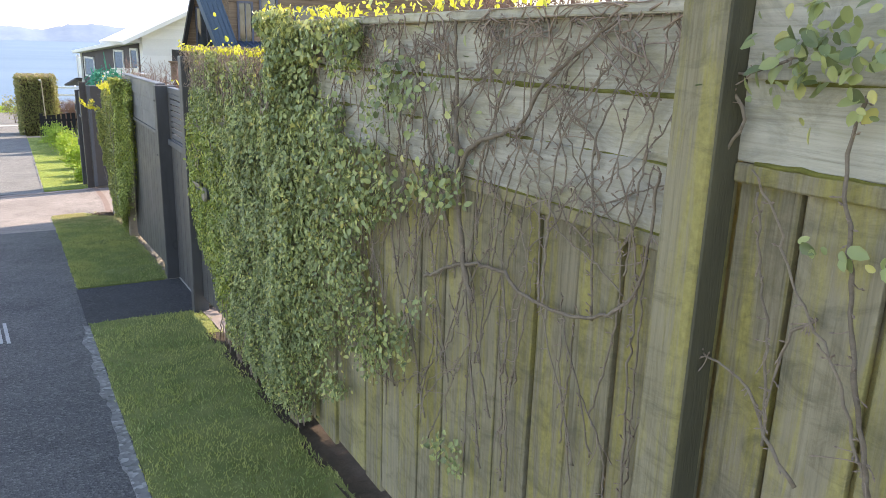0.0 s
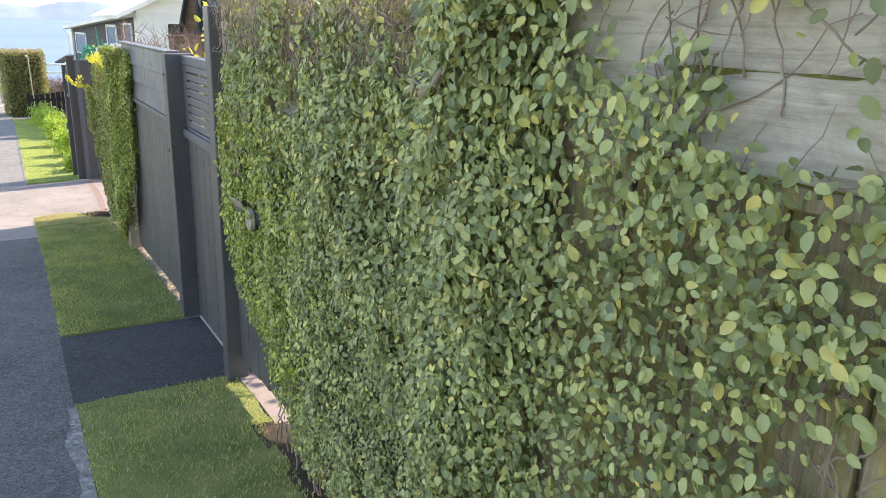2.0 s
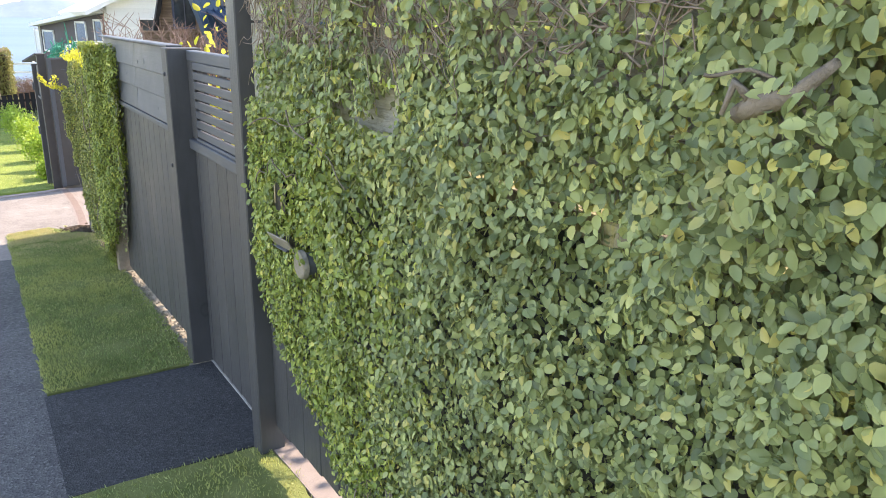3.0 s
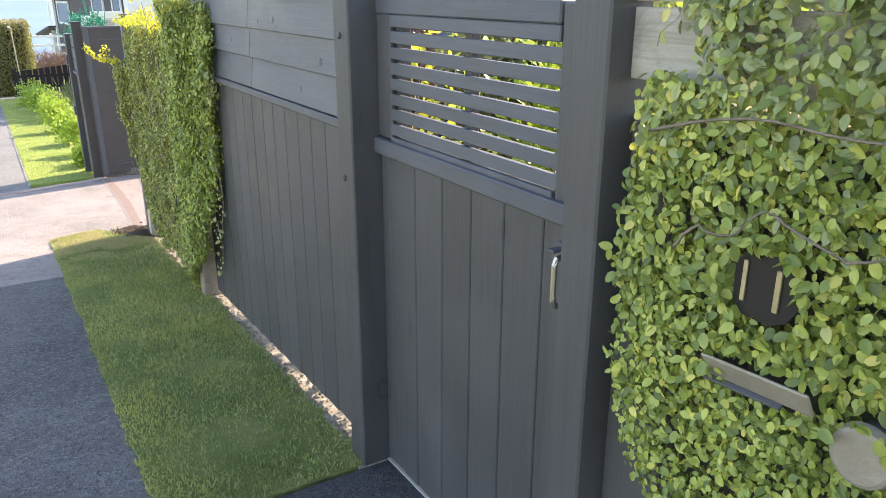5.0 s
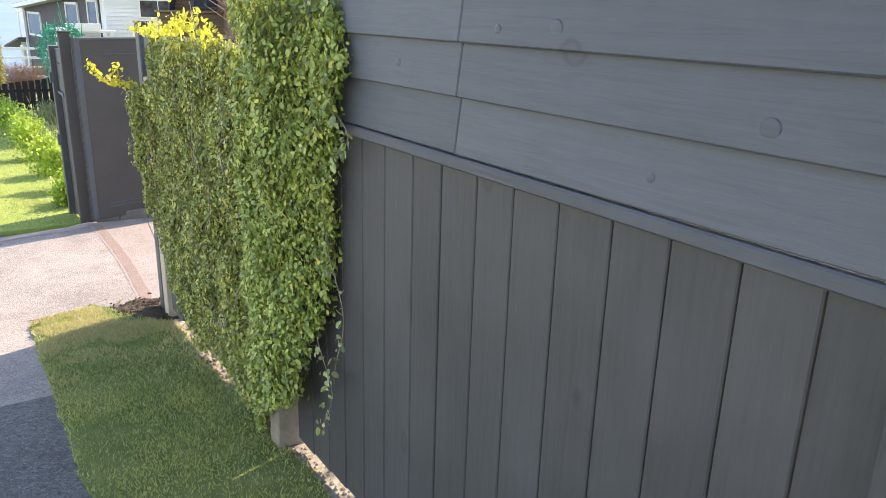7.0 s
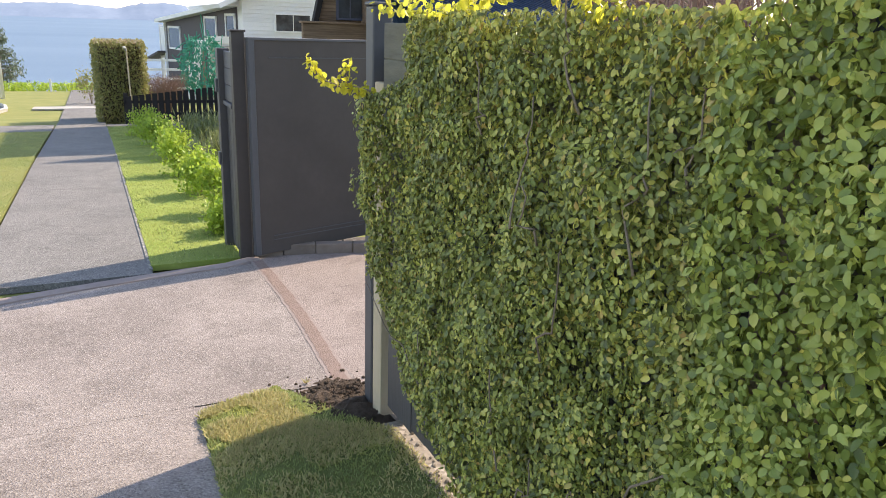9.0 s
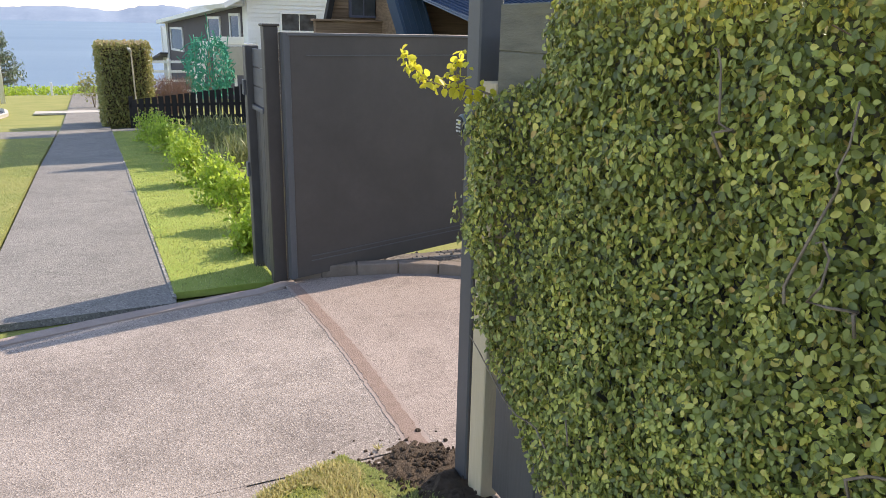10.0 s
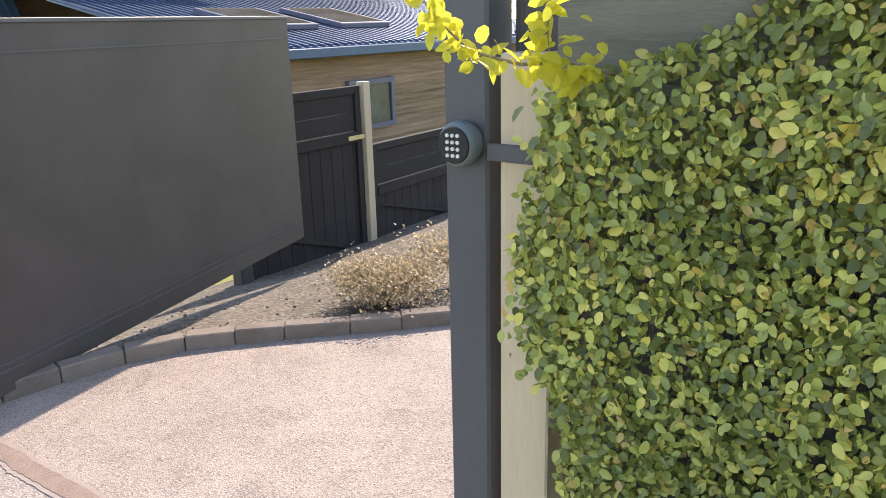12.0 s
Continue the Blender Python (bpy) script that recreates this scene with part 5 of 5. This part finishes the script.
pl = [(1.06 - rng.uniform(0, 0.06), min(11.54, rng.normal(11.46, 0.035)), rng.normal(0.42, 0.05)) for _ in range(130)]
pl += [(1.06 - rng.uniform(0, 0.06), min(11.56, rng.normal(11.5, 0.035)), rng.normal(0.13, 0.05)) for _ in range(80)]
foliage("foliage", vine2, rng, pl, 0.021, M_leaf_warm, spread=0.5, droop=0.8)

# ---- planting ----


def shrub(name, at, radius, height, count, material, size, label, category, seed, template=LEAF, faces=LEAF_F, droop=-0.5, stems=7, group=""):
    rng = np.random.default_rng(seed)
    t = thing(name, label, category, group)
    s = Shape()
    tips = []
    for k in range(stems):
        a = rng.uniform(0, 6.28)
        r = radius * rng.uniform(0.3, 0.85)
        e = (at[0] + r * math.cos(a), at[1] + r * math.sin(a), at[2] + height * rng.uniform(0.15 if group else 0.6, 0.95))
        mid = (at[0] + r * 0.3 * math.cos(a), at[1] + r * 0.3 * math.sin(a), at[2] + height * 0.45)
        s.tube([(at[0] + rng.normal(0, 0.02), at[1], at[2] - 0.03), mid, e], [0.008, 0.006, 0.003], 5)
        tips.append(e)
    part("stems", s, M_stem, t, smooth=True)
    c = np.array([tips[i] for i in rng.integers(0, len(tips), count)])
    p = c + rng.normal(0, 1, (count, 3)) * np.array((radius * 0.3, radius * 0.3, height * (0.15 if group else 0.2)))
    p[:, 2] = np.maximum(p[:, 2], at[2] + 0.03)
    foliage("leaves", t, rng, p, size, material, out=(-0.2, -0.3, 0.8), spread=0.7, droop=droop, template=template, faces=faces)
    return t


for k, (x, y, r, h) in enumerate(((1.16, 15.7, 0.2, 0.5), (1.16, 16.5, 0.22, 0.6), (1.14, 17.7, 0.22, 0.62), (1.12, 19.2, 0.24, 0.66), (1.1, 20.9, 0.24, 0.62), (1.1, 22.8, 0.26, 0.62), (1.05, 25.0, 0.28, 0.62))):
    shrub("shrub", (x, y, gz(y)), r * 1.05, h * 0.8, 1900, M_shrub, 0.042, "bright yellow-green leafy shrub in a row on the grass", "shrub", 40 + k, stems=16, group="shrubs along the grass strip")
for k, (x, y) in enumerate(((1.9, 19.3), (2.0, 21.2), (1.9, 23.3), (2.6, 20.2))):
    shrub("grass_tussock", (x, y, gz(y)), 0.42, 0.42, 1100, M_darkleaf, 0.17, "dull green tussock grass behind the shrubs", "grass tussock", 60 + k, SLIM * np.array((0.25, 1, 1)), np.array([(0, 1, 2, 3)]), -1.2)
shrub("dry_bush", (3.38, 13.85, -1.1), 0.29, 0.23, 8500, M_drybush, 0.017, "low dry bush with faded seed heads in the bed", "bush", 70, stems=70)
for k in range(3):
    shrub("dry_bush", (4.0 + 0.5 * k, 13.7 - 0.3 * k, -1.08), 0.34, 0.26, 1500, M_drybush, 0.024, "low dry bush with faded seed heads in the bed", "bush", 71 + k, stems=18)
# garden plants behind the slatted gate and fence
for k, (x, y, h) in enumerate(((2.4, 6.75, 1.45), (2.9, 7.2, 1.65), (2.3, 7.6, 1.55), (3.5, 6.5, 1.5), (2.7, 5.2, 0.8))):
    shrub("garden_shrub", (x, y, gz(y)), 0.45, h, 1500, M_shrub if k % 2 == 0 else M_leaf_warm, 0.075, "sunlit yellow-green garden shrub behind the fence", "shrub", 80 + k, SLIM, np.array([(0, 1, 2, 3)]), -0.9)


for k, (x, y, h) in enumerate(((3.6, 5.2, 1.6), (3.9, 6.4, 1.7), (3.7, 7.6, 1.7), (4.2, 8.6, 1.75), (4.6, 7.2, 1.8), (3.3, 9.2, 1.6), (4.8, 9.9, 1.7))):
    shrub("garden_shrub", (x, y, gz(y)), 0.62, h, 2600, M_darkleaf if k % 2 else M_leaf, 0.085, "dense dark green garden shrub behind the gate", "shrub", 180 + k, droop=0.2)


def twig_bush(at, radius, height, seed):
    rng = np.random.default_rng(seed)
    t = thing("twig_bush", "leafless brown twiggy bush behind the fence", "bush")
    s = Shape()
    for k in range(330):
        a, r = rng.uniform(0, 6.28), radius * math.sqrt(rng.random())
        e = Vector((at[0] + r * math.cos(a), at[1] + r * math.sin(a), at[2] + height * rng.uniform(0.75, 1.05)))
        b = Vector((at[0] + r * 0.35 * math.cos(a), at[1] + r * 0.35 * math.sin(a), at[2]))
        pts = [b.lerp(e, u) + Vector(rng.normal(0, 0.025, 3)) for u in (0, 0.3, 0.55, 0.75, 0.9, 1)]
        s.tube(pts, [0.007, 0.006, 0.005, 0.004, 0.003, 0.0015], 4)
        for _ in range(6):
            p = pts[rng.integers(2, 6)]
            s.tube([p, p + Vector((rng.normal(0, 0.09), rng.normal(0, 0.09), rng.uniform(0.04, 0.16)))], [0.003, 0.0012], 4)
    part("branchwork", s, M_redtwig, t, kind="stuff")
    return t


twig_bush((1.8, 10.05, gz(10)), 0.6, 1.9, 1)
twig_bush((2.3, 9.0, gz(9)), 0.28, 1.95, 2)
twig_bush((2.4, 3.2, gz(3)), 0.55, 2.15, 3)
shrub("garden_shrub", (1.75, 7.9, gz(7.9)), 0.26, 1.8, 420, M_leaf_yellow, 0.05, "yellow-leaved garden shrub behind the panel fence", "shrub", 95)

# ---- picket fence, hedge, lamp ----
picket = thing("picket_fence", "low black stained picket fence at the end of the grass", "fence", at=(2, 28.7, gz(28.7)))
picket.matrix_world = Matrix()
for k in range(22):
    x = 0.86 + 0.15 * k
    top = -1.07 + 0.016 * k + (0.3 * ((k - 15) / 6) ** 1.5 if k > 15 else 0)
    box_part("picket", (x, x + 0.115, 28.66, 28.68, gz(28.7) + 0.02, top), M_black, picket, 0.0)
for z in (-1.55, -1.25):
    box_part("rail", (0.82, 4.2, 28.69, 28.73, z, z + 0.07), M_black, picket, 0.0)
for x in (0.8, 2.2, 3.6):
    box_part("post", (x, x + 0.1, 28.69, 28.79, gz(28.7) - 0.1, -1.0), M_black, picket, 0.0)
sheet("cross_path", 0.36, 6, 27.6, 28.6, -0.004, M_path, "grey concrete path in front of the picket fence", "path")


def hedge(x0, x1, y0, y1, z0, z1):
    rng = np.random.default_rng(5)
    t = thing("hedge", "tall clipped box-shaped hedge with browned top", "hedge")
    # opaque block in dark soil colour, added so gaps between leaves look dark
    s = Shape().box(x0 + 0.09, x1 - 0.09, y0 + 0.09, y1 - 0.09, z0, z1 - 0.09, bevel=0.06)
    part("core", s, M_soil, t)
    n = 15000
    u = rng.uniform(0, 1, (n, 3))
    side = rng.choice(5, n, p=(0.36, 0.1, 0.24, 0.1, 0.2))
    lump = np.array([0.06 * noise.noise((a * 5, b * 7, c * 5)) for a, b, c in u])
    x, y, z = x0 + u[:, 0] * (x1 - x0), y0 + u[:, 1] * (y1 - y0), z0 + u[:, 2] * (z1 - z0)
    j = lump + rng.normal(0, 0.025, n)
    y = np.where(side == 0, y0 + j, np.where(side == 1, y1 + j, y))
    x = np.where(side == 2, x0 + j, np.where(side == 3, x1 + j, x))
    z = np.where(side == 4, z1 + j, z)
    foliage("leaves", t, rng, np.stack((x, y, z), 1), 0.05, M_hedge, out=(-0.3, -0.6, 0.4), spread=0.8)
    p = np.stack((rng.uniform(x0, x1, 1500), rng.uniform(y0, y1, 1500), z1 + 0.03 + rng.normal(0, 0.02, 1500)), 1)
    foliage("leaves", t, rng, p, 0.045, M_drybush, out=(0, 0, 1), label="browned clipped top")


hedge(0.24, 1.42, 29.3, 31.0, -1.8, 0.17)
shrub("shrub", (0.1, 38, gz(38)), 0.45, 1.0, 500, M_hedge, 0.08, "small rounded shrub beside the footpath", "shrub", 120)
lamp = thing("garden_lamp", "thin garden lamp post with a small bent head", "lamp", at=(0.98, 29.1, gz(29)))
lamp.matrix_world = Matrix()
part("pole", Shape().tube([(1.0, 29.12, gz(29)), (0.97, 29.12, 0.0)], 0.018, 8), M_pale_timber, lamp)
part("head", Shape().tube([(0.97, 29.12, 0.0), (0.93, 29.1, 0.07), (0.89, 29.08, 0.1)], [0.03, 0.045, 0.012], 8), M_steel, lamp)
pole = thing("lamp_post", "tall pale grey street lamp post", "street lamp", at=(-3.05, 43, gz(43)))
pole.matrix_world = Matrix()
part("pole", Shape().tube([(-3.05, 43, gz(43) - 0.1), (-3.05, 43, 1.5), (-3.05, 43, 6.5)], [0.08, 0.07, 0.05], 10), M_white, pole, smooth=True)
part("arm", Shape().tube([(-3.05, 43, 6.5), (-3.3, 43, 6.75), (-4.2, 43, 6.85)], [0.05, 0.045, 0.04], 8), M_concrete, pole, smooth=True)
tagged(part("marker_post", Shape().box(-1.65, -1.55, 50, 50.1, gz(50) - 0.1, gz(50) + 0.55, bevel=0.01), M_white), "short white marker post near the lake edge", "post")


def conifer(at, height, seed):
    rng = np.random.default_rng(seed)
    t = thing("conifer_tree", "dark spreading conifer tree by the lake shore", "tree")
    s = Shape().tube([at, (at[0], at[1], at[2] + height * 0.5), (at[0] + 0.1, at[1], at[2] + height)], [0.2, 0.12, 0.02], 8)
    part("trunk", s, M_stem, t, smooth=True)
    pl, b = [], Shape()
    for k in range(60):
        u = rng.uniform(0.12, 0.98)
        a = rng.uniform(0, 6.28)
        r = (1 - u) * height * 0.55 * rng.uniform(0.6, 1.1) + 0.15
        p = Vector((at[0], at[1], at[2] + height * u))
        e = p + Vector((r * math.cos(a), r * math.sin(a), 0.12 * r))
        b.tube([p, e], [0.03, 0.006], 4)
        for _ in range(90):
            w = rng.uniform(0.25, 1)
            q = p.lerp(e, w) + Vector(rng.normal(0, 0.11, 3))
            pl.append(tuple(q))
    part("limbs", b, M_stem, t)
    foliage("needles", t, rng, pl, 0.16, M_conifer, out=(0, 0, 1), spread=0.6, template=SLIM, faces=np.array([(0, 1, 2, 3)]), droop=0.2)


conifer((-4.2, 56, -4.2), 4.4, 7)
conifer((-6.2, 57, -4.5), 4.6, 8)
rng = np.random.default_rng(77)
pl = np.stack((rng.uniform(-6, 1.0, 2600), rng.uniform(51, 54, 2600), np.zeros(2600)), 1)
pl[:, 2] = np.interp(pl[:, 1], GY, GZ) + rng.uniform(0.0, 0.42, 2600)
shore = thing("shore_scrub", "low green scrub along the lake edge", "scrub")
foliage("leaves", shore, rng, pl, 0.12, M_shrub, out=(0, 0, 1), spread=0.9)

# ---- white house and slate wing ----


def window(parent, x0, x1, z0, z1, y, frame_m, panes=2, t=0.06):
    """A window in a wall that faces -y: frame, bars and panes."""
    s = Shape()
    s.box(x0, x1, y - 0.05, y + 0.02, z0, z0 + t).box(x0, x1, y - 0.05, y + 0.02, z1 - t, z1)
    s.box(x0, x0 + t, y - 0.05, y + 0.02, z0 + t, z1 - t).box(x1 - t, x1, y - 0.05, y + 0.02, z0 + t, z1 - t)
    w = part("window", s, frame_m, parent)
    step = (x1 - x0 - 2 * t) / panes
    for k in range(panes):
        a = x0 + t + step * k
        part("pane", Shape().box(a + 0.012, a + step - 0.012, y - 0.02, y - 0.01, z0 + t, z1 - t), M_glass, w)
        if k:
            part("bar", Shape().box(a - 0.012, a + 0.012, y - 0.045, y + 0.0, z0 + t, z1 - t), frame_m, w)
    return w


white_house = thing("white_house", "white weatherboard house with a shallow gabled roof", "house", at=(9, 46, -2.4))
white_house.matrix_world = Matrix()
WX, WY = 5.85, 40.0
gable = [(WX, -2.6), (16.5, -2.6), (16.5, 1.6), (11.2, 4.1), (WX, 1.65)]
part("wall", Shape().prism(gable, WY, WY + 9, "y"), M_white, white_house)
for k in range(40):
    z = -2.4 + 0.16 * k
    right = 16.4 if z < 1.6 else 16.4 - (z - 1.6) * 1.96
    left = WX if z < 1.7 else WX + (z - 1.7) * 1.96
    part("weatherboard", Shape().prism([(WY - 0.04, z), (WY - 0.001, z), (WY - 0.001, z + 0.155), (WY - 0.008, z + 0.155)], left, max(right, left + 0.1), "x"), M_white, white_house)
part("roof", Shape().prism([(WX - 0.9, 1.27), (11.2, 4.35), (11.2, 4.55), (WX - 1.0, 1.42)], WY - 0.6, WY + 9.4, "y"), M_white, white_house, "white edged roof")
part("roof", Shape().prism([(17.3, 1.2), (11.2, 4.35), (11.2, 4.55), (17.4, 1.35)], WY - 0.6, WY + 9.4, "y"), M_white, white_house, "white edged roof")
window(white_house, 7.12, 8.65, 0.42, 1.17, WY - 0.03, M_white)
box_part("deck", (4.15, 5.8, 38.0, WY, -0.1, 0.0), M_white, white_house, 0.01)
box_part("deck_screen", (4.22, 5.25, 37.9, 37.96, -1.12, -0.1), M_concrete, white_house, 0.01, "grey sheet screen under the deck")
box_part("balustrade", (4.1, 5.3, 37.95, 38.0, 0.0, 0.24), M_white, white_house, 0.005)
for x in (4.2, 4.9, 5.6):
    box_part("post", (x, x + 0.09, 38.0, 38.1, -2.4, -0.1), M_white, white_house, 0.005)
s = Shape()
for k in range(9):
    s.box(3.9, 4.15, 38.4, 39.2, -2.1 + 0.24 * k, -1.86 + 0.24 * k, m=Matrix.Translation((-0.0 - 0.05 * (8 - k), 0, 0)))
part("stair", s, M_white, white_house, "white outdoor stair")

wing = thing("slate_house", "slate coloured house wing with white framed windows", "house", at=(5, 48, -2.4))
wing.matrix_world = Matrix()
A, B = Vector((5.8, 41.0, 0)), Vector((4.25, 54, 0))
d = (A - B).normalized()
nrm = Vector((-d.y, d.x, 0))
wm = Matrix(((d.x, nrm.x, 0, B.x), (d.y, nrm.y, 0, B.y), (0, 0, 1, 0), (0, 0, 0, 1)))
LW = (A - B).length


def wing_part(name, shape, m, label=""):
    part(name, shape, m, wing, label).matrix_world = wm


wing_part("wall", Shape().prism([(0, -3), (LW, -3), (LW, 1.35), (0, 0.62)], 0.0, 7.0, "y"), M_darkhouse)
wing_part("roof", Shape().prism([(-0.4, 0.6), (LW + 0.5, 1.38), (LW + 0.5, 1.58), (-0.4, 0.78)], -0.5, 7.4, "y"), M_white, "pale edged sloping roof")
for a, b, z0, z1 in ((0.7, 3.4, -0.75, 0.45), (8.2, 10.2, -0.5, 0.98), (LW - 1.5, LW - 0.1, -0.6, 1.1)):
    s = Shape()
    s.box(a, b, -0.06, 0.0, z0, z0 + 0.1).box(a, b, -0.06, 0.0, z1 - 0.1, z1).box(a, a + 0.12, -0.06, 0.0, z0, z1).box(b - 0.12, b, -0.06, 0.0, z0, z1)
    wing_part("window_frame", s, M_white)
    wing_part("pane", Shape().box(a + 0.12, b - 0.12, -0.03, -0.02, z0 + 0.1, z1 - 0.1), M_glass)
wing_part("corner_post", Shape().box(-0.15, 0.05, -0.1, 0.05, -3, 0.6), M_white)
wing_part("veranda_screen", Shape().box(-1.3, -0.15, -0.05, 0.05, -1.0, 0.35).box(-1.35, -1.25, -0.1, 0.1, -3, 0.5), M_white, "white framed veranda screen")
wing_part("lean_to_roof", Shape().prism([(-3.8, -1.6), (0.0, -1.0), (0.0, -0.9), (-3.9, -1.5)], -0.5, 3, "y"), M_darkhouse)

net = thing("netted_tree", "small tree wrapped in green shade netting", "tree", at=(3.6, 35, gz(35)))
net.matrix_world = Matrix()
rng = np.random.default_rng(9)
part("trunk", Shape().tube([(3.55, 35, gz(35) - 0.1), (3.6, 35, -0.9), (3.6, 35, -0.1)], [0.06, 0.05, 0.02], 7), M_stem, net)
s = Shape()
for k in range(150):
    a, u = rng.uniform(0, 6.28), rng.uniform(0, 1)
    r = 0.72 * math.sin(math.pi * (0.2 + 0.62 * u)) * rng.uniform(0.75, 1.05)
    p = Vector((3.6 + r * math.cos(a), 35 + r * math.sin(a), -1.6 + 1.85 * u))
    q = p + Vector((rng.normal(0, 0.16), rng.normal(0, 0.16), rng.normal(0, 0.28)))
    s.tube([p, p.lerp(q, 0.5) + Vector((0, 0, 0.04)), q], 0.014, 4)
pl = []
for _ in range(1500):
    a, u = rng.uniform(0, 6.28), rng.uniform(0, 1)
    r = 0.72 * math.sin(math.pi * (0.2 + 0.62 * u)) * rng.uniform(0.85, 1.05)
    pl.append((3.6 + r * math.cos(a), 35 + r * math.sin(a), -1.6 + 1.85 * u))
foliage("net_folds", net, rng, pl, 0.15, M_net, out=(0, -1, 0.3), spread=0.8, template=SLIM, faces=np.array([(0, 1, 2, 3)]))
part("netting", s, M_net, net, "bunched green netting", kind="stuff")
twig_bush((2.1, 33.5, gz(33.5)), 0.8, 1.0, 9)
trellis = thing("trellis", "white timber garden trellis near the far hedge", "trellis", at=(2.6, 37, gz(37)))
trellis.matrix_world = Matrix()
for k in range(4):
    box_part("rail", (1.6, 3.4, 37, 37.06, -1.6 + 0.32 * k, -1.52 + 0.32 * k), M_white, trellis, 0.0)
for x in (1.6, 2.5, 3.34):
    box_part("post", (x, x + 0.07, 37.06, 37.13, gz(37) - 0.1, -0.5), M_white, trellis, 0.0)

# ---- timber house with blue roof ----
timber_house = thing("timber_house", "cedar clad house with steep blue steel roof and lean-to", "house", at=(9, 22, -1.3))
timber_house.matrix_world = Matrix()
box_part("wall", (6.25, 17, 24.62, 30, -1.8, 6.2), M_timber, timber_house, 0.01)
for k in range(24):
    z = 0.3 + 0.2 * k
    part("board", Shape().prism([(24.585, z), (24.62, z), (24.62, z + 0.196), (24.605, z + 0.196)], 6.2, 17, "x"), M_timber, timber_house)
# blue fin of the steep roof
fin = Matrix.Translation((5.72, 24.2, 1.2)) @ Matrix.Rotation(radians(-19), 4, "Y")
s = Shape().box(0.0, 0.62, -0.15, 0.3, -3.2, 5.4)
edge = part("roof_fin", s, M_blue, timber_house, "steep blue steel roof edge")
edge.matrix_world = fin
for k in range(5):
    part("rib", Shape().box(0.05 + 0.13 * k, 0.08 + 0.13 * k, -0.175, -0.15, -3.2, 5.4), M_blue, edge).matrix_world = fin
fin2 = Matrix.Translation((5.15, 26.6, 1.2)) @ Matrix.Rotation(radians(13), 4, "Y")
part("barge_board", Shape().box(-0.06, 0.06, -0.1, 0.1, -2.8, 4.6), M_black, timber_house).matrix_world = fin2
part("annex_wall", Shape().prism([(4.6, -1.8), (7.8, -1.8), (7.6, 5.5), (6.15, 5.5)], 26.7, 27.0, "y"), M_timber, timber_house)
for k in range(20):
    z = 0.5 + 0.2 * k
    part("board", Shape().prism([(26.665, z), (26.7, z), (26.7, z + 0.196), (26.685, z + 0.196)], 5.1 + 0.22 * (z - 0.9), 7.6, "x"), M_timber, timber_house)
window(timber_house, 5.6, 6.3, 0.9, 2.6, 26.64, M_frame, 2, 0.05)
box_part("deck_box", (4.67, 6.8, 26.2, 26.35, 0.25, 0.8), M_timber, timber_house, 0.01, "cedar deck balustrade")
box_part("deck_box_rail", (4.62, 6.85, 26.15, 26.4, 0.8, 0.85), M_timber, timber_house, 0.01)
for a, b, z0, z1 in ((6.45, 6.95, 1.3, 2.75), (7.15, 7.75, 2.35, 3.2), (8.3, 9.8, 1.55, 2.7)):
    window(timber_house, a, b, z0, z1, 24.58, M_frame, 2)
# unseen plate above the house, shaped to throw the wedge shadow on the footpath
peak = Shape()
SHADOW_ROOF = ((7.7, 24.0, 7.0), (13.0, 23.0, 5.8), (11.5, 27.0, 5.4))
peak.v = [(x, y, z - d) for d in (0.0, 0.25) for x, y, z in SHADOW_ROOF]
peak.f = [(0, 1, 2), (5, 4, 3), (0, 3, 4, 1), (1, 4, 5, 2), (2, 5, 3, 0)]
part("roof_peak", peak, M_blue, timber_house, "unseen roof plate added to cast a wedge shadow on the footpath")
# lean-to
box_part("lean_to_wall", (6.2, 15, 18.55, 24.6, -1.9, 0.2), M_timber, timber_house, 0.01)
for k in range(12):
    z = -1.75 + 0.158 * k
    part("board", Shape().prism([(18.52, z), (18.55, z), (18.55, z + 0.155), (18.538, z + 0.155)], 6.2, 15, "x"), M_timber, timber_house)
rp = Matrix.Translation((0, 18.3, 0.31)) @ Matrix.Rotation(radians(11), 4, "X")
s = Shape().box(5.9, 15.2, 0, 6.4, -0.03, 0.0)
lean = part("lean_to_roof", s, M_blue, timber_house, "ribbed blue steel lean-to roof")
lean.matrix_world = rp
rib = Shape().box(0, 0.045, 0, 6.4, 0.0, 0.03).mesh("rib", M_blue)
for k in range(62):
    o = new("rib", rib)
    o.parent = lean
    o.matrix_world = rp @ Matrix.Translation((5.92 + 0.15 * k, 0, 0))
part("gutter", Shape().box(5.9, 15.2, 18.2, 18.32, 0.17, 0.3, bevel=0.01), M_blue, timber_house)
for x in (7.3, 9.0):
    sk = part("skylight", Shape().box(x, x + 1.2, 1.0, 2.4, 0.03, 0.11, bevel=0.01), M_frame, timber_house)
    sk.matrix_world = rp
    pn = part("pane", Shape().box(x + 0.08, x + 1.12, 1.08, 2.32, 0.11, 0.115), M_glass, sk)
    pn.matrix_world = rp
window(timber_house, 8.2, 9.25, -0.95, -0.2, 18.5, M_frame, 1, 0.08)
